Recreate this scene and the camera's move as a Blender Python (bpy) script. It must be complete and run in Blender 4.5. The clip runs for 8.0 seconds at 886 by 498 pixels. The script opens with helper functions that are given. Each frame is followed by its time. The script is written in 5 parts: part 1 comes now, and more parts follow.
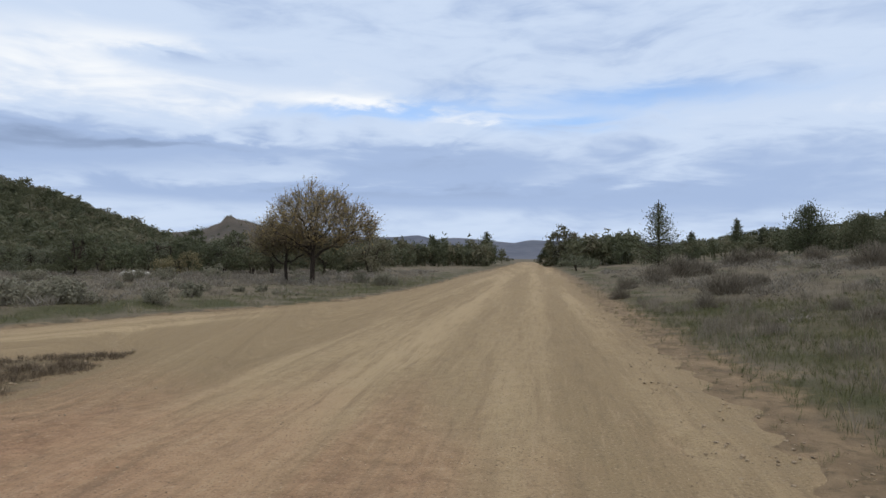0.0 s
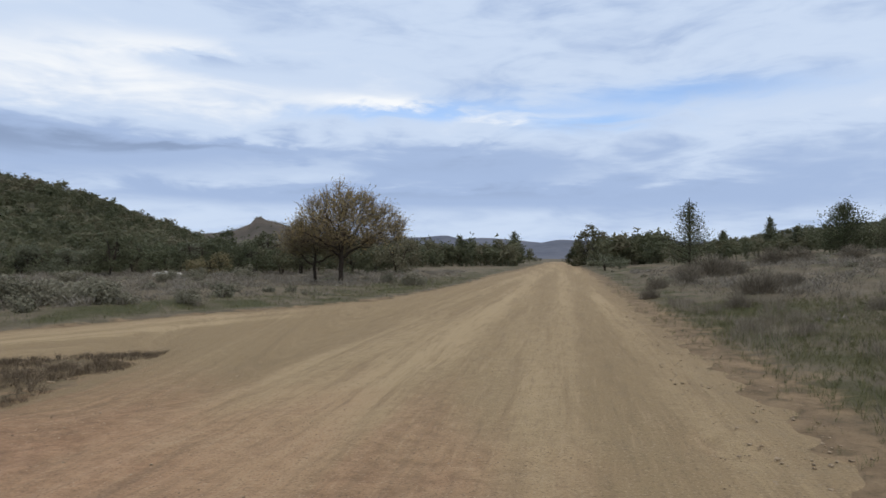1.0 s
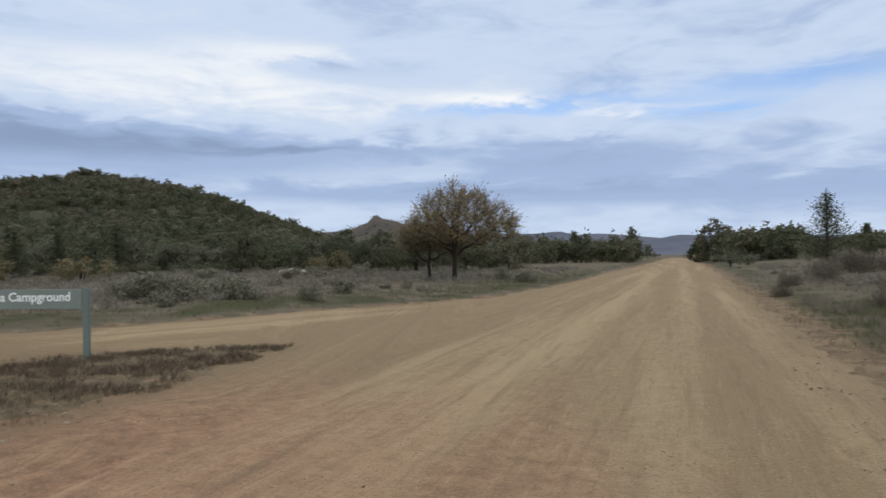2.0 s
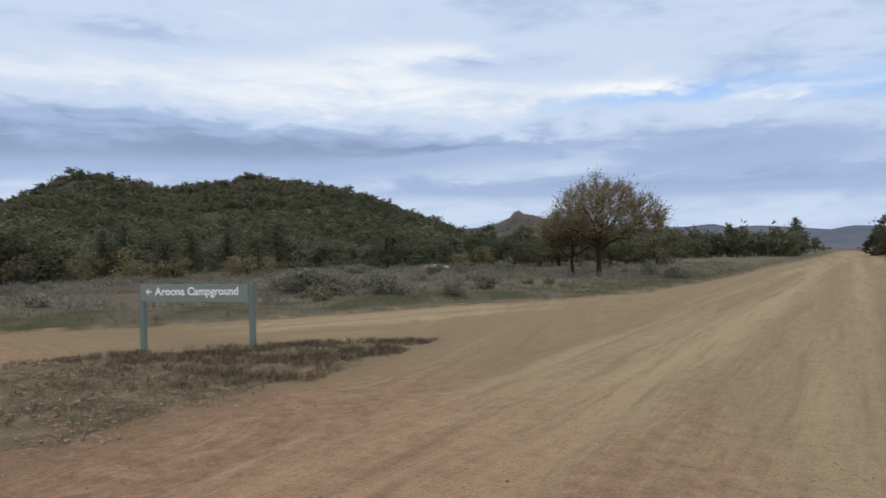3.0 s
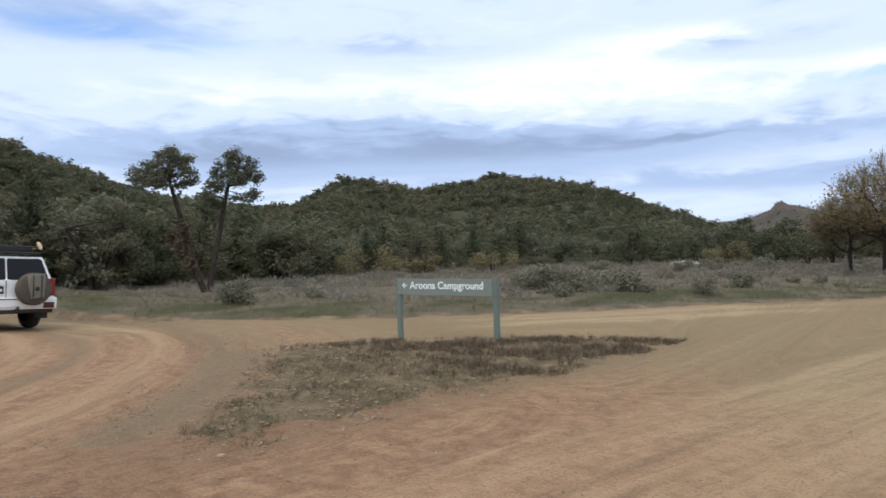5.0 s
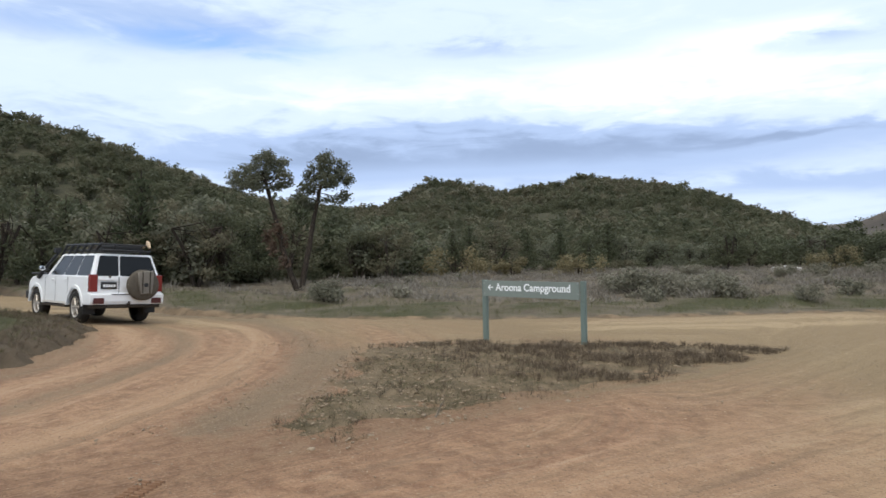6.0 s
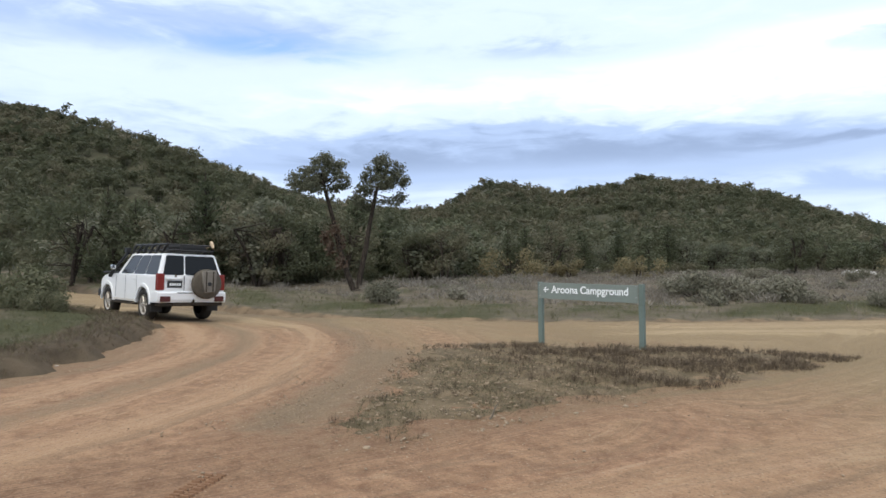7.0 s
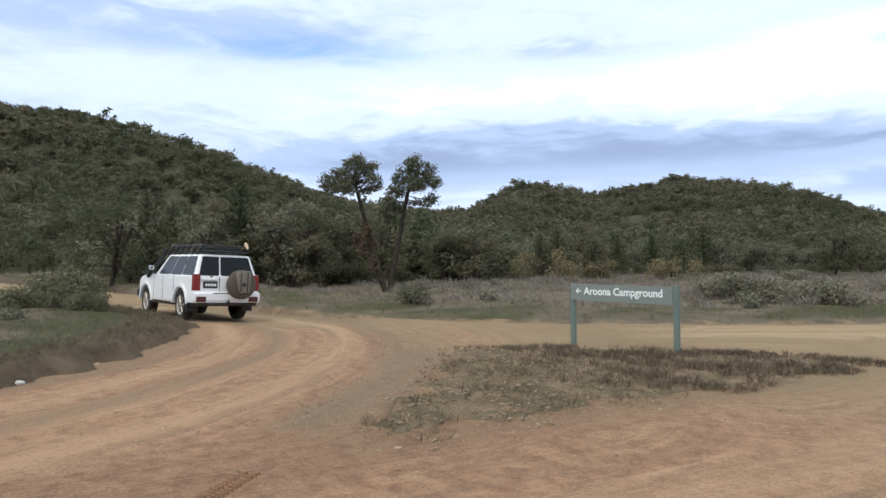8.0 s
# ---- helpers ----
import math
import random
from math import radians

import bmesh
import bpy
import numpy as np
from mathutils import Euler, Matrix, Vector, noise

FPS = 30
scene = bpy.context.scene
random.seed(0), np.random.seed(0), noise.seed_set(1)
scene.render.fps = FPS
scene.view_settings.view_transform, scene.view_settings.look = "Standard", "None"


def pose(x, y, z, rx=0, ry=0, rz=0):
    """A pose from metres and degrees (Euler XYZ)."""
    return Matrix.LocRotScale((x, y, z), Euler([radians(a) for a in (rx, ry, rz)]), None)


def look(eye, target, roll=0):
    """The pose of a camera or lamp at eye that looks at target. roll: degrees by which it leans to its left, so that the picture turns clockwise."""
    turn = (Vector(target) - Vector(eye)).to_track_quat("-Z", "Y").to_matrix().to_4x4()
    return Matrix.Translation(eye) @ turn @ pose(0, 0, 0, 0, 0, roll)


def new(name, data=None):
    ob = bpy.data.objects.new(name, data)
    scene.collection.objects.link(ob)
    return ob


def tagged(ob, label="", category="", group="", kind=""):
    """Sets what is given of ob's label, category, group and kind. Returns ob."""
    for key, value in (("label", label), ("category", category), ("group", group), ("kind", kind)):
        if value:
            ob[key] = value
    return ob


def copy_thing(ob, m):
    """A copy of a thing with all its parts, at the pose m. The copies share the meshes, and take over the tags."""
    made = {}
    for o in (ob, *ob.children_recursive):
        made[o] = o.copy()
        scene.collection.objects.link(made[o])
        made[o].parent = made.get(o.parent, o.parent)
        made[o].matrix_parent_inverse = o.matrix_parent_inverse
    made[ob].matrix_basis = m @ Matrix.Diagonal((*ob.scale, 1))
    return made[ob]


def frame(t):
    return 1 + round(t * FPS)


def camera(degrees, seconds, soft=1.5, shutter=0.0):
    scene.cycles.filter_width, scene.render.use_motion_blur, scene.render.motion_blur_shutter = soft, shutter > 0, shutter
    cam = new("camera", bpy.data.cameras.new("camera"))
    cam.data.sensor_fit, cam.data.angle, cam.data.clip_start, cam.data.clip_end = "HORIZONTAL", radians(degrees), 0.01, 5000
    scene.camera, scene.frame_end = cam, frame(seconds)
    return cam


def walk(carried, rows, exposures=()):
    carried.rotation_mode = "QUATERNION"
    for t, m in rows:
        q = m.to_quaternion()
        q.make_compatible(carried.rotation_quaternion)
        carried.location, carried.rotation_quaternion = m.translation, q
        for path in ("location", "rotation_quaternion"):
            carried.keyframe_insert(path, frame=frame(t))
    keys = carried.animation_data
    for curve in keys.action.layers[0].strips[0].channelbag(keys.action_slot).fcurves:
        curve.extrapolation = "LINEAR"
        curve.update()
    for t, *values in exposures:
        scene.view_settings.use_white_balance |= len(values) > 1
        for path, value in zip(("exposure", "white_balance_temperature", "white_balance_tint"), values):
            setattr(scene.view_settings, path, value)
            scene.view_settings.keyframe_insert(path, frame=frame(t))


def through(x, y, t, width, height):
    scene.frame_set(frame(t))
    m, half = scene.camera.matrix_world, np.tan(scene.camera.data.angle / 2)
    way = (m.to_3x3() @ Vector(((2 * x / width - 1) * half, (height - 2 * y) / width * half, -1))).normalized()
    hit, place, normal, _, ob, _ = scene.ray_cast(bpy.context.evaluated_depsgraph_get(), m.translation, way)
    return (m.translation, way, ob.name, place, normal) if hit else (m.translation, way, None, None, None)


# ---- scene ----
cam = camera(66.5, 8.0, 1.5, 0.3)

# seconds, yaw, pitch, roll of a camera that pans on the spot at eye height
PAN = [(0, -0.00, 0.79, -0.18), (0.5, 0.58, 0.81, -0.31), (1, 2.34, 0.79, 0.02), (1.2, 3.86, 0.78, 0.06), (2.3, 15.62, 0.43, 0.40), (2.5, 18.23, 0.36, 0.41), (3, 23.90, 0.29, 0.80), (3.5, 28.86, 0.25, 0.99), (4, 33.95, 0.19, 1.16), (4.5, 39.12, 0.20, 1.16), (5, 44.15, 0.28, 1.02), (6.5, 54.00, 0.61, 0.23), (7, 56.11, 0.67, 0.13), (7.5, 57.63, 0.74, 0.10), (8, 58.77, 0.77, 0.09)]
walk(cam, [(t, pose(0, 0, 1.7, 90 + p, r, y)) for t, y, p, r in PAN],
     [(0, 0.02), (2.5, -0.04), (3.5, 0.04), (4.5, 0.27), (5.5, 0.37), (6.5, 0.45), (8, 0.49)])

# ---------------------------------------------------------------- sky and light


def node(nt, kind, **kw):
    n = nt.nodes.new(kind)
    for k, v in kw.items():
        if k == "op":
            n.operation = v
        elif k == "data":
            n.data_type = v
        elif k == "dims":
            n.noise_dimensions = v
        elif k == "blend":
            n.blend_type = v
        elif k == "attr":
            n.attribute_name = v
        else:
            n.inputs[k.replace("_", " ")].default_value = v
    return n


def calc(nt, op, a, b=None, c=None):
    n = node(nt, "ShaderNodeMath", op=op)
    for i, v in enumerate((a, b, c)):
        if v is None:
            continue
        if isinstance(v, (int, float)):
            n.inputs[i].default_value = v
        else:
            nt.links.new(v, n.inputs[i])
    return n.outputs[0]


def blend(nt, fac, a, b, kind="MIX"):
    n = nt.nodes.new("ShaderNodeMix")
    n.data_type, n.blend_type = "RGBA", kind
    for sock, v in ((n.inputs[0], fac), (n.inputs[6], a), (n.inputs[7], b)):
        if isinstance(v, (int, float)):
            sock.default_value = v
        elif isinstance(v, tuple):
            sock.default_value = (*v, 1) if len(v) == 3 else v
        else:
            nt.links.new(v, sock)
    return n.outputs[2]


def noise_at(nt, vec, scale, detail=3.0, rough=0.5, dist=0.0):
    n = node(nt, "ShaderNodeTexNoise", Scale=scale, Detail=detail, Roughness=rough, Distortion=dist)
    if vec is not None:
        nt.links.new(vec, n.inputs["Vector"])
    return n.outputs["Fac"]


def stretch(nt, vec, sx, sy, sz, turn=0.0):
    n = node(nt, "ShaderNodeMapping")
    n.inputs["Scale"].default_value = (sx, sy, sz)
    n.inputs["Rotation"].default_value = (0, 0, turn)
    nt.links.new(vec, n.inputs["Vector"])
    return n.outputs[0]


SUN_EL, SUN_AZ = radians(48), radians(150)
world = bpy.data.worlds.new("sky")
scene.world = world
world.use_nodes = True
wt = world.node_tree
wt.nodes.clear()
coord = wt.nodes.new("ShaderNodeTexCoord").outputs["Generated"]
sep = wt.nodes.new("ShaderNodeSeparateXYZ")
wt.links.new(coord, sep.inputs[0])
dx, dy, dz = sep.outputs
az = calc(wt, "MULTIPLY", calc(wt, "ARCTAN2", calc(wt, "MULTIPLY", dx, -1.0), dy), 57.2958)
el = calc(wt, "MULTIPLY", calc(wt, "ARCSINE", dz), 57.2958)
# clouds lie in flat layers: their pattern is drawn on a plane overhead
up = calc(wt, "ADD", calc(wt, "ABSOLUTE", dz), 0.10)
flat = wt.nodes.new("ShaderNodeCombineXYZ")
wt.links.new(calc(wt, "DIVIDE", dx, up), flat.inputs[0])
wt.links.new(calc(wt, "DIVIDE", dy, up), flat.inputs[1])
plane = flat.outputs[0]
# low over the horizon the layers are seen edge on, as long level streaks
edge = wt.nodes.new("ShaderNodeCombineXYZ")
wt.links.new(calc(wt, "MULTIPLY", az, 0.085), edge.inputs[0])
wt.links.new(calc(wt, "MULTIPLY", calc(wt, "POWER", calc(wt, "MAXIMUM", el, 0.01), 0.85), 0.55), edge.inputs[1])
level = edge.outputs[0]
big = noise_at(wt, stretch(wt, plane, 0.5, 0.5, 1, 0.5), 0.8, 4.0, 0.5, 0.3)
streaks = noise_at(wt, level, 1.1, 5.0, 0.55, 0.9)
fine = noise_at(wt, level, 3.4, 5.0, 0.55, 0.6)
waz = calc(wt, "ADD", az, calc(wt, "MULTIPLY", calc(wt, "SUBTRACT", streaks, 0.5), 20.0))
wel = calc(wt, "ADD", el, calc(wt, "MULTIPLY", calc(wt, "SUBTRACT", streaks, 0.5), 2.6))
wel = calc(wt, "ADD", wel, calc(wt, "MULTIPLY", calc(wt, "SUBTRACT", fine, 0.5), 1.4))


def bank(a, e, wa, we, slope=0.0):
    """A soft long bank of cloud at a bearing and height, in degrees."""
    u = calc(wt, "SUBTRACT", waz, a)
    v = calc(wt, "SUBTRACT", calc(wt, "SUBTRACT", wel, e), calc(wt, "MULTIPLY", u, slope))
    q = calc(wt, "ADD", calc(wt, "POWER", calc(wt, "ABSOLUTE", calc(wt, "DIVIDE", u, wa)), 2.0),
             calc(wt, "POWER", calc(wt, "ABSOLUTE", calc(wt, "DIVIDE", v, we)), 2.0))
    return calc(wt, "POWER", 2.718, calc(wt, "MULTIPLY", q, -1.0))


CLOUDS = [(-24, 6.5, 14, 3.4, 0.0, -0.16), (-8, 4.6, 14, 1.6, 0.0, -0.06),  # bearing, height, half width, half height, slope, how bright
    (33, 13.6, 24, 3.2, 0.0, 0.26), (41, 8.9, 18, 2.0, 0.02, -0.55), (22, 8.6, 8, 0.6, -0.03, -0.32),
    (60, 7.6, 12, 1.6, 0.0, -0.30), (21, 15.2, 7, 0.7, 0.03, -0.22), (46, 16.6, 9, 0.8, 0.0, -0.18),
    (70, 13.0, 16, 2.0, 0.0, 0.13), (0, 8.0, 8, 1.7, 0.0, -0.26), (8, 13.0, 6, 0.7, 0.0, 0.30),
    (-3, 11.6, 5, 0.6, 0.0, 0.26), (-24, 11.0, 12, 1.4, 0.0, 0.12), (24, 16.4, 8, 1.0, 0.0, 0.18), (76, 17.6, 13, 1.6, 0.0, -0.24), (8, 5.3, 30, 0.9, 0.0, -0.24)]
v = calc(wt, "ADD", 0.56, calc(wt, "MULTIPLY", calc(wt, "SUBTRACT", big, 0.5), 0.35))
v = calc(wt, "ADD", v, calc(wt, "MULTIPLY", calc(wt, "SUBTRACT", streaks, 0.5), 0.50))
v = calc(wt, "ADD", v, calc(wt, "MULTIPLY", calc(wt, "SUBTRACT", fine, 0.5), 0.20))
for a, e, wa, we, sl, amount in CLOUDS:
    v = calc(wt, "MULTIPLY_ADD", bank(a, e, wa, we, sl), amount, v)
# overhead the cloud is thinner and whiter
over = node(wt, "ShaderNodeMapRange")
wt.links.new(el, over.inputs[0])
over.inputs[1].default_value, over.inputs[2].default_value, over.inputs[4].default_value = 22.0, 55.0, 0.40
v = calc(wt, "ADD", v, over.outputs[0])
ramp = wt.nodes.new("ShaderNodeValToRGB")
wt.links.new(v, ramp.inputs[0])
ramp.color_ramp.interpolation = "EASE"
stops = ramp.color_ramp.elements
stops[0].position, stops[0].color = 0.0, (0.27, 0.355, 0.53, 1)
stops[1].position, stops[1].color = 1.0, (0.95, 0.97, 0.99, 1)
for at, col in ((0.35, (0.385, 0.500, 0.730, 1)), (0.62, (0.60, 0.71, 0.89, 1))):
    s = stops.new(at)
    s.color = col
sky = wt.nodes.new("ShaderNodeTexSky")
sky.sky_type, sky.sun_disc, sky.sun_elevation, sky.sun_rotation = "NISHITA", False, SUN_EL, SUN_AZ
clear = node(wt, "ShaderNodeMix", data="RGBA", blend="MULTIPLY")
clear.inputs[0].default_value = 1.0
wt.links.new(sky.outputs[0], clear.inputs[6])
clear.inputs[7].default_value = (0.10, 0.135, 0.18, 1)
gap = calc(wt, "ADD", bank(-17, 13.1, 10, 1.0, 0.0), bank(3, 12.2, 9, 0.50, -0.03))
gap = calc(wt, "ADD", gap, bank(-11, 11.2, 5, 0.7, 0.0))
gap = calc(wt, "ADD", gap, bank(72, 17.0, 9, 0.9, 0.0))
gap = calc(wt, "MINIMUM", calc(wt, "MULTIPLY", gap, 0.62), 1.0)
heaven = blend(wt, gap, ramp.outputs[0], clear.outputs[2])
low = calc(wt, "LESS_THAN", dz, -0.02)
heaven = blend(wt, low, heaven, (0.16, 0.13, 0.09))
bg = wt.nodes.new("ShaderNodeBackground")
bg.inputs["Strength"].default_value = 1.0
wt.links.new(heaven, bg.inputs["Color"])
wt.links.new(calc(wt, "MULTIPLY_ADD", over.outputs[0], 0.6, 1.0), bg.inputs["Strength"])
wt.links.new(bg.outputs[0], wt.nodes.new("ShaderNodeOutputWorld").inputs[0])

sun = new("sun", bpy.data.lights.new("sun", "SUN"))
sun.data.energy, sun.data.angle, sun.data.color = 0.85, radians(28), (1.0, 0.91, 0.79)
sun.matrix_world = look((20 * math.sin(SUN_AZ), 20 * math.cos(SUN_AZ), 22), (0, 0, 0))

# ---------------------------------------------------------------- materials
def material(name, rough=0.8, metal=0.0, spec=0.3):
    m = bpy.data.materials.new(name)
    m.use_nodes = True
    nt = m.node_tree
    b = nt.nodes["Principled BSDF"]
    b.inputs["Roughness"].default_value, b.inputs["Metallic"].default_value = rough, metal
    b.inputs["Specular IOR Level"].default_value = spec
    return m, nt, b


def bump(nt, b, height, strength, distance=0.02):
    n = node(nt, "ShaderNodeBump", Strength=strength, Distance=distance)
    nt.links.new(height, n.inputs["Height"])
    nt.links.new(n.outputs[0], b.inputs["Normal"])


def spread(nt, fac, lo, hi):
    n = node(nt, "ShaderNodeMapRange")
    nt.links.new(fac, n.inputs[0])
    n.inputs[1].default_value, n.inputs[2].default_value = lo, hi
    n.interpolation_type = "SMOOTHSTEP"
    return n.outputs[0]


def named(nt, name):
    return node(nt, "ShaderNodeAttribute", attr=name).outputs["Fac"]


def place(nt):
    return nt.nodes.new("ShaderNodeNewGeometry").outputs["Position"]


def plain(name, col, rough=0.6, metal=0.0, spec=0.4, vary=0.12, scale=30.0, bumps=0.0):
    """A surface of one colour with fine grain and faint soiling."""
    m, nt, b = material(name, rough, metal, spec)
    p = nt.nodes.new("ShaderNodeTexCoord").outputs["Object"]
    n1, n2 = noise_at(nt, p, scale, 4), noise_at(nt, p, scale * 0.08, 3)
    f = calc(nt, "MULTIPLY_ADD", calc(nt, "SUBTRACT", calc(nt, "ADD", n1, n2), 1.0), vary * 2, 1.0)
    g = node(nt, "ShaderNodeCombineColor")
    for i in range(3):
        nt.links.new(calc(nt, "MULTIPLY", f, col[i]), g.inputs[i])
    nt.links.new(g.outputs[0], b.inputs["Base Color"])
    if bumps:
        bump(nt, b, n1, bumps, 0.01)
    return m


def leafage(name, cols, rough=0.65, through=0.25, vary=0.5):
    """Leaves: three colours spread from plant to plant and leaf to leaf."""
    m, nt, b = material(name, rough, 0, 0.2)
    rnd = nt.nodes.new("ShaderNodeNewGeometry").outputs["Random Per Island"]
    info = nt.nodes.new("ShaderNodeObjectInfo").outputs["Random"]
    tint = calc(nt, "FRACT", calc(nt, "ADD", named(nt, "tint"), info))
    mix = calc(nt, "ADD", calc(nt, "MULTIPLY", tint, 1 - vary), calc(nt, "MULTIPLY", rnd, vary))
    r = nt.nodes.new("ShaderNodeValToRGB")
    nt.links.new(mix, r.inputs[0])
    e = r.color_ramp.elements
    e[0].position, e[0].color, e[1].position, e[1].color = 0.12, (*cols[0], 1), 0.88, (*cols[2], 1)
    s = e.new(0.5)
    s.color = (*cols[1], 1)
    nt.links.new(r.outputs[0], b.inputs["Base Color"])
    if through:
        t = nt.nodes.new("ShaderNodeBsdfTranslucent")
        nt.links.new(r.outputs[0], t.inputs[0])
        x = nt.nodes.new("ShaderNodeMixShader")
        x.inputs[0].default_value = through
        nt.links.new(b.outputs[0], x.inputs[1])
        nt.links.new(t.outputs[0], x.inputs[2])
        nt.links.new(x.outputs[0], nt.nodes["Material Output"].inputs[0])
    return m


def road_surface():
    """Graded dirt: pale tan wheel lines, loose red soil, grey gravel between."""
    m, nt, b = material("graded_dirt", 0.93, 0, 0.15)
    p = place(nt)
    uvm = node(nt, "ShaderNodeCombineXYZ")
    nt.links.new(named(nt, "lateral"), uvm.inputs[0])
    nt.links.new(named(nt, "along"), uvm.inputs[1])
    lane = uvm.outputs[0]
    s1 = noise_at(nt, stretch(nt, lane, 1.0, 0.035, 1), 0.75, 3, 0.55, 0.25)
    s2 = noise_at(nt, stretch(nt, lane, 1.0, 0.05, 1), 3.2, 3, 0.6, 0.3)
    blot = calc(nt, "MULTIPLY_ADD", noise_at(nt, stretch(nt, lane, 1.0, 0.10, 1), 0.55, 4, 0.6, 0.4), 0.75, calc(nt, "MULTIPLY", noise_at(nt, p, 0.5, 4, 0.6, 0.6), 0.25))
    mid = noise_at(nt, p, 4.5, 6, 0.7, 0.3)
    s3 = noise_at(nt, stretch(nt, lane, 1.0, 0.09, 1), 10.0, 4, 0.65, 0.3)
    grit = noise_at(nt, p, 38.0, 3, 0.7)
    red = named(nt, "red")
    worn = calc(nt, "ADD", calc(nt, "MULTIPLY", named(nt, "worn"), 0.75), calc(nt, "MULTIPLY", calc(nt, "SUBTRACT", s1, 0.5), calc(nt, "MULTIPLY_ADD", named(nt, "calm"), -0.9, 1.7)))
    worn = spread(nt, calc(nt, "ADD", worn, calc(nt, "MULTIPLY", calc(nt, "SUBTRACT", mid, 0.5), 0.9)), -0.05, 0.75)
    tan = blend(nt, worn, (0.255, 0.186, 0.105), (0.380, 0.284, 0.166))
    tan = blend(nt, calc(nt, "MULTIPLY", spread(nt, s2, 0.48, 0.68), 0.55), tan, (0.215, 0.153, 0.087))
    soil = blend(nt, spread(nt, mid, 0.28, 0.74), (0.198, 0.110, 0.064), (0.372, 0.224, 0.132))
    soil = blend(nt, calc(nt, "MULTIPLY", worn, 0.85), soil, (0.375, 0.240, 0.142))
    soil = blend(nt, calc(nt, "MULTIPLY", spread(nt, s2, 0.50, 0.68), 0.50), soil, (0.180, 0.120, 0.075))
    soil = blend(nt, calc(nt, "MULTIPLY", spread(nt, s2, 0.48, 0.32), 0.40), soil, (0.420, 0.282, 0.180))
    r2 = calc(nt, "ADD", red, calc(nt, "MULTIPLY", calc(nt, "SUBTRACT", blot, 0.5), 1.3))
    col = blend(nt, spread(nt, r2, 0.25, 0.8), tan, soil)
    col = blend(nt, calc(nt, "MULTIPLY", spread(nt, s3, 0.50, 0.72), calc(nt, "MULTIPLY_ADD", named(nt, "calm"), -0.30, 0.34)), col, (0.150, 0.104, 0.063))
    col = blend(nt, calc(nt, "MULTIPLY", spread(nt, s3, 0.46, 0.28), calc(nt, "MULTIPLY_ADD", named(nt, "calm"), -0.36, 0.40)), col, (0.400, 0.292, 0.180))
    gravel = calc(nt, "MULTIPLY", spread(nt, calc(nt, "ADD", named(nt, "gravel"), calc(nt, "SUBTRACT", mid, 0.55)), 0.25, 0.75), 0.75)
    col = blend(nt, gravel, col, (0.185, 0.140, 0.088))
    col = blend(nt, calc(nt, "MULTIPLY", spread(nt, grit, 0.53, 0.72), 0.75), col, (0.110, 0.078, 0.050))
    col = blend(nt, calc(nt, "MULTIPLY", spread(nt, grit, 0.44, 0.28), 0.6), col, (0.44, 0.345, 0.235))
    nt.links.new(col, b.inputs["Base Color"])
    hgt = calc(nt, "ADD", calc(nt, "MULTIPLY", grit, 1.0), calc(nt, "ADD", calc(nt, "MULTIPLY", mid, 1.6), calc(nt, "MULTIPLY", s3, 0.9)))
    bump(nt, b, hgt, 0.8, 0.035)
    return m


def ground_surface():
    """Sparse winter grass over brown soil, gravelly along the road."""
    m, nt, b = material("field_soil", 0.95, 0, 0.1)
    p = place(nt)
    big = noise_at(nt, p, 0.16, 4, 0.6, 0.5)
    mid = noise_at(nt, p, 1.3, 5, 0.65, 0.3)
    grit = noise_at(nt, p, 30.0, 3, 0.7)
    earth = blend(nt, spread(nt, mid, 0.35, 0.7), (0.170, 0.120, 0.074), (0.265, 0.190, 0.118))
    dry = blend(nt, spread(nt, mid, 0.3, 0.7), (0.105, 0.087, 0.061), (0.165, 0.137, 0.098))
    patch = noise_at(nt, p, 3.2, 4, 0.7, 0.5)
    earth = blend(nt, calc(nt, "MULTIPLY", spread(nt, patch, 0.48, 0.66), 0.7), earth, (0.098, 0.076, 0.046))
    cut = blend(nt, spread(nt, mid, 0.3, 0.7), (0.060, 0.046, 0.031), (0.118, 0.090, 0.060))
    green = blend(nt, spread(nt, grit, 0.35, 0.7), (0.048, 0.050, 0.023), (0.088, 0.088, 0.044))
    col = blend(nt, spread(nt, big, 0.52, 0.68), dry, green)
    lush = spread(nt, calc(nt, "ADD", named(nt, "green"), calc(nt, "MULTIPLY", calc(nt, "SUBTRACT", mid, 0.5), 1.1)), 0.25, 0.8)
    col = blend(nt, lush, col, green)
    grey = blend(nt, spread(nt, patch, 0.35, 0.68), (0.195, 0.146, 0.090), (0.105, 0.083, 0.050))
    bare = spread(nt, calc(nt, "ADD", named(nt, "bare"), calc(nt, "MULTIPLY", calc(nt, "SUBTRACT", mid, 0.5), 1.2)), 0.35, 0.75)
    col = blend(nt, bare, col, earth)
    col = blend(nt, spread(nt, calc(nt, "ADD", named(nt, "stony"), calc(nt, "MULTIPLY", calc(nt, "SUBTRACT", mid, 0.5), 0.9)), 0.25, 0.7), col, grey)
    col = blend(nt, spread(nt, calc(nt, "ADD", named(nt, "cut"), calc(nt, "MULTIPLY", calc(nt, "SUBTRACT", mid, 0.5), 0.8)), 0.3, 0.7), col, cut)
    col = blend(nt, calc(nt, "MULTIPLY", spread(nt, grit, 0.52, 0.75), 0.5), col, (0.075, 0.060, 0.040))
    nt.links.new(col, b.inputs["Base Color"])
    bump(nt, b, calc(nt, "ADD", grit, calc(nt, "MULTIPLY", mid, 1.5)), 0.7, 0.05)
    return m


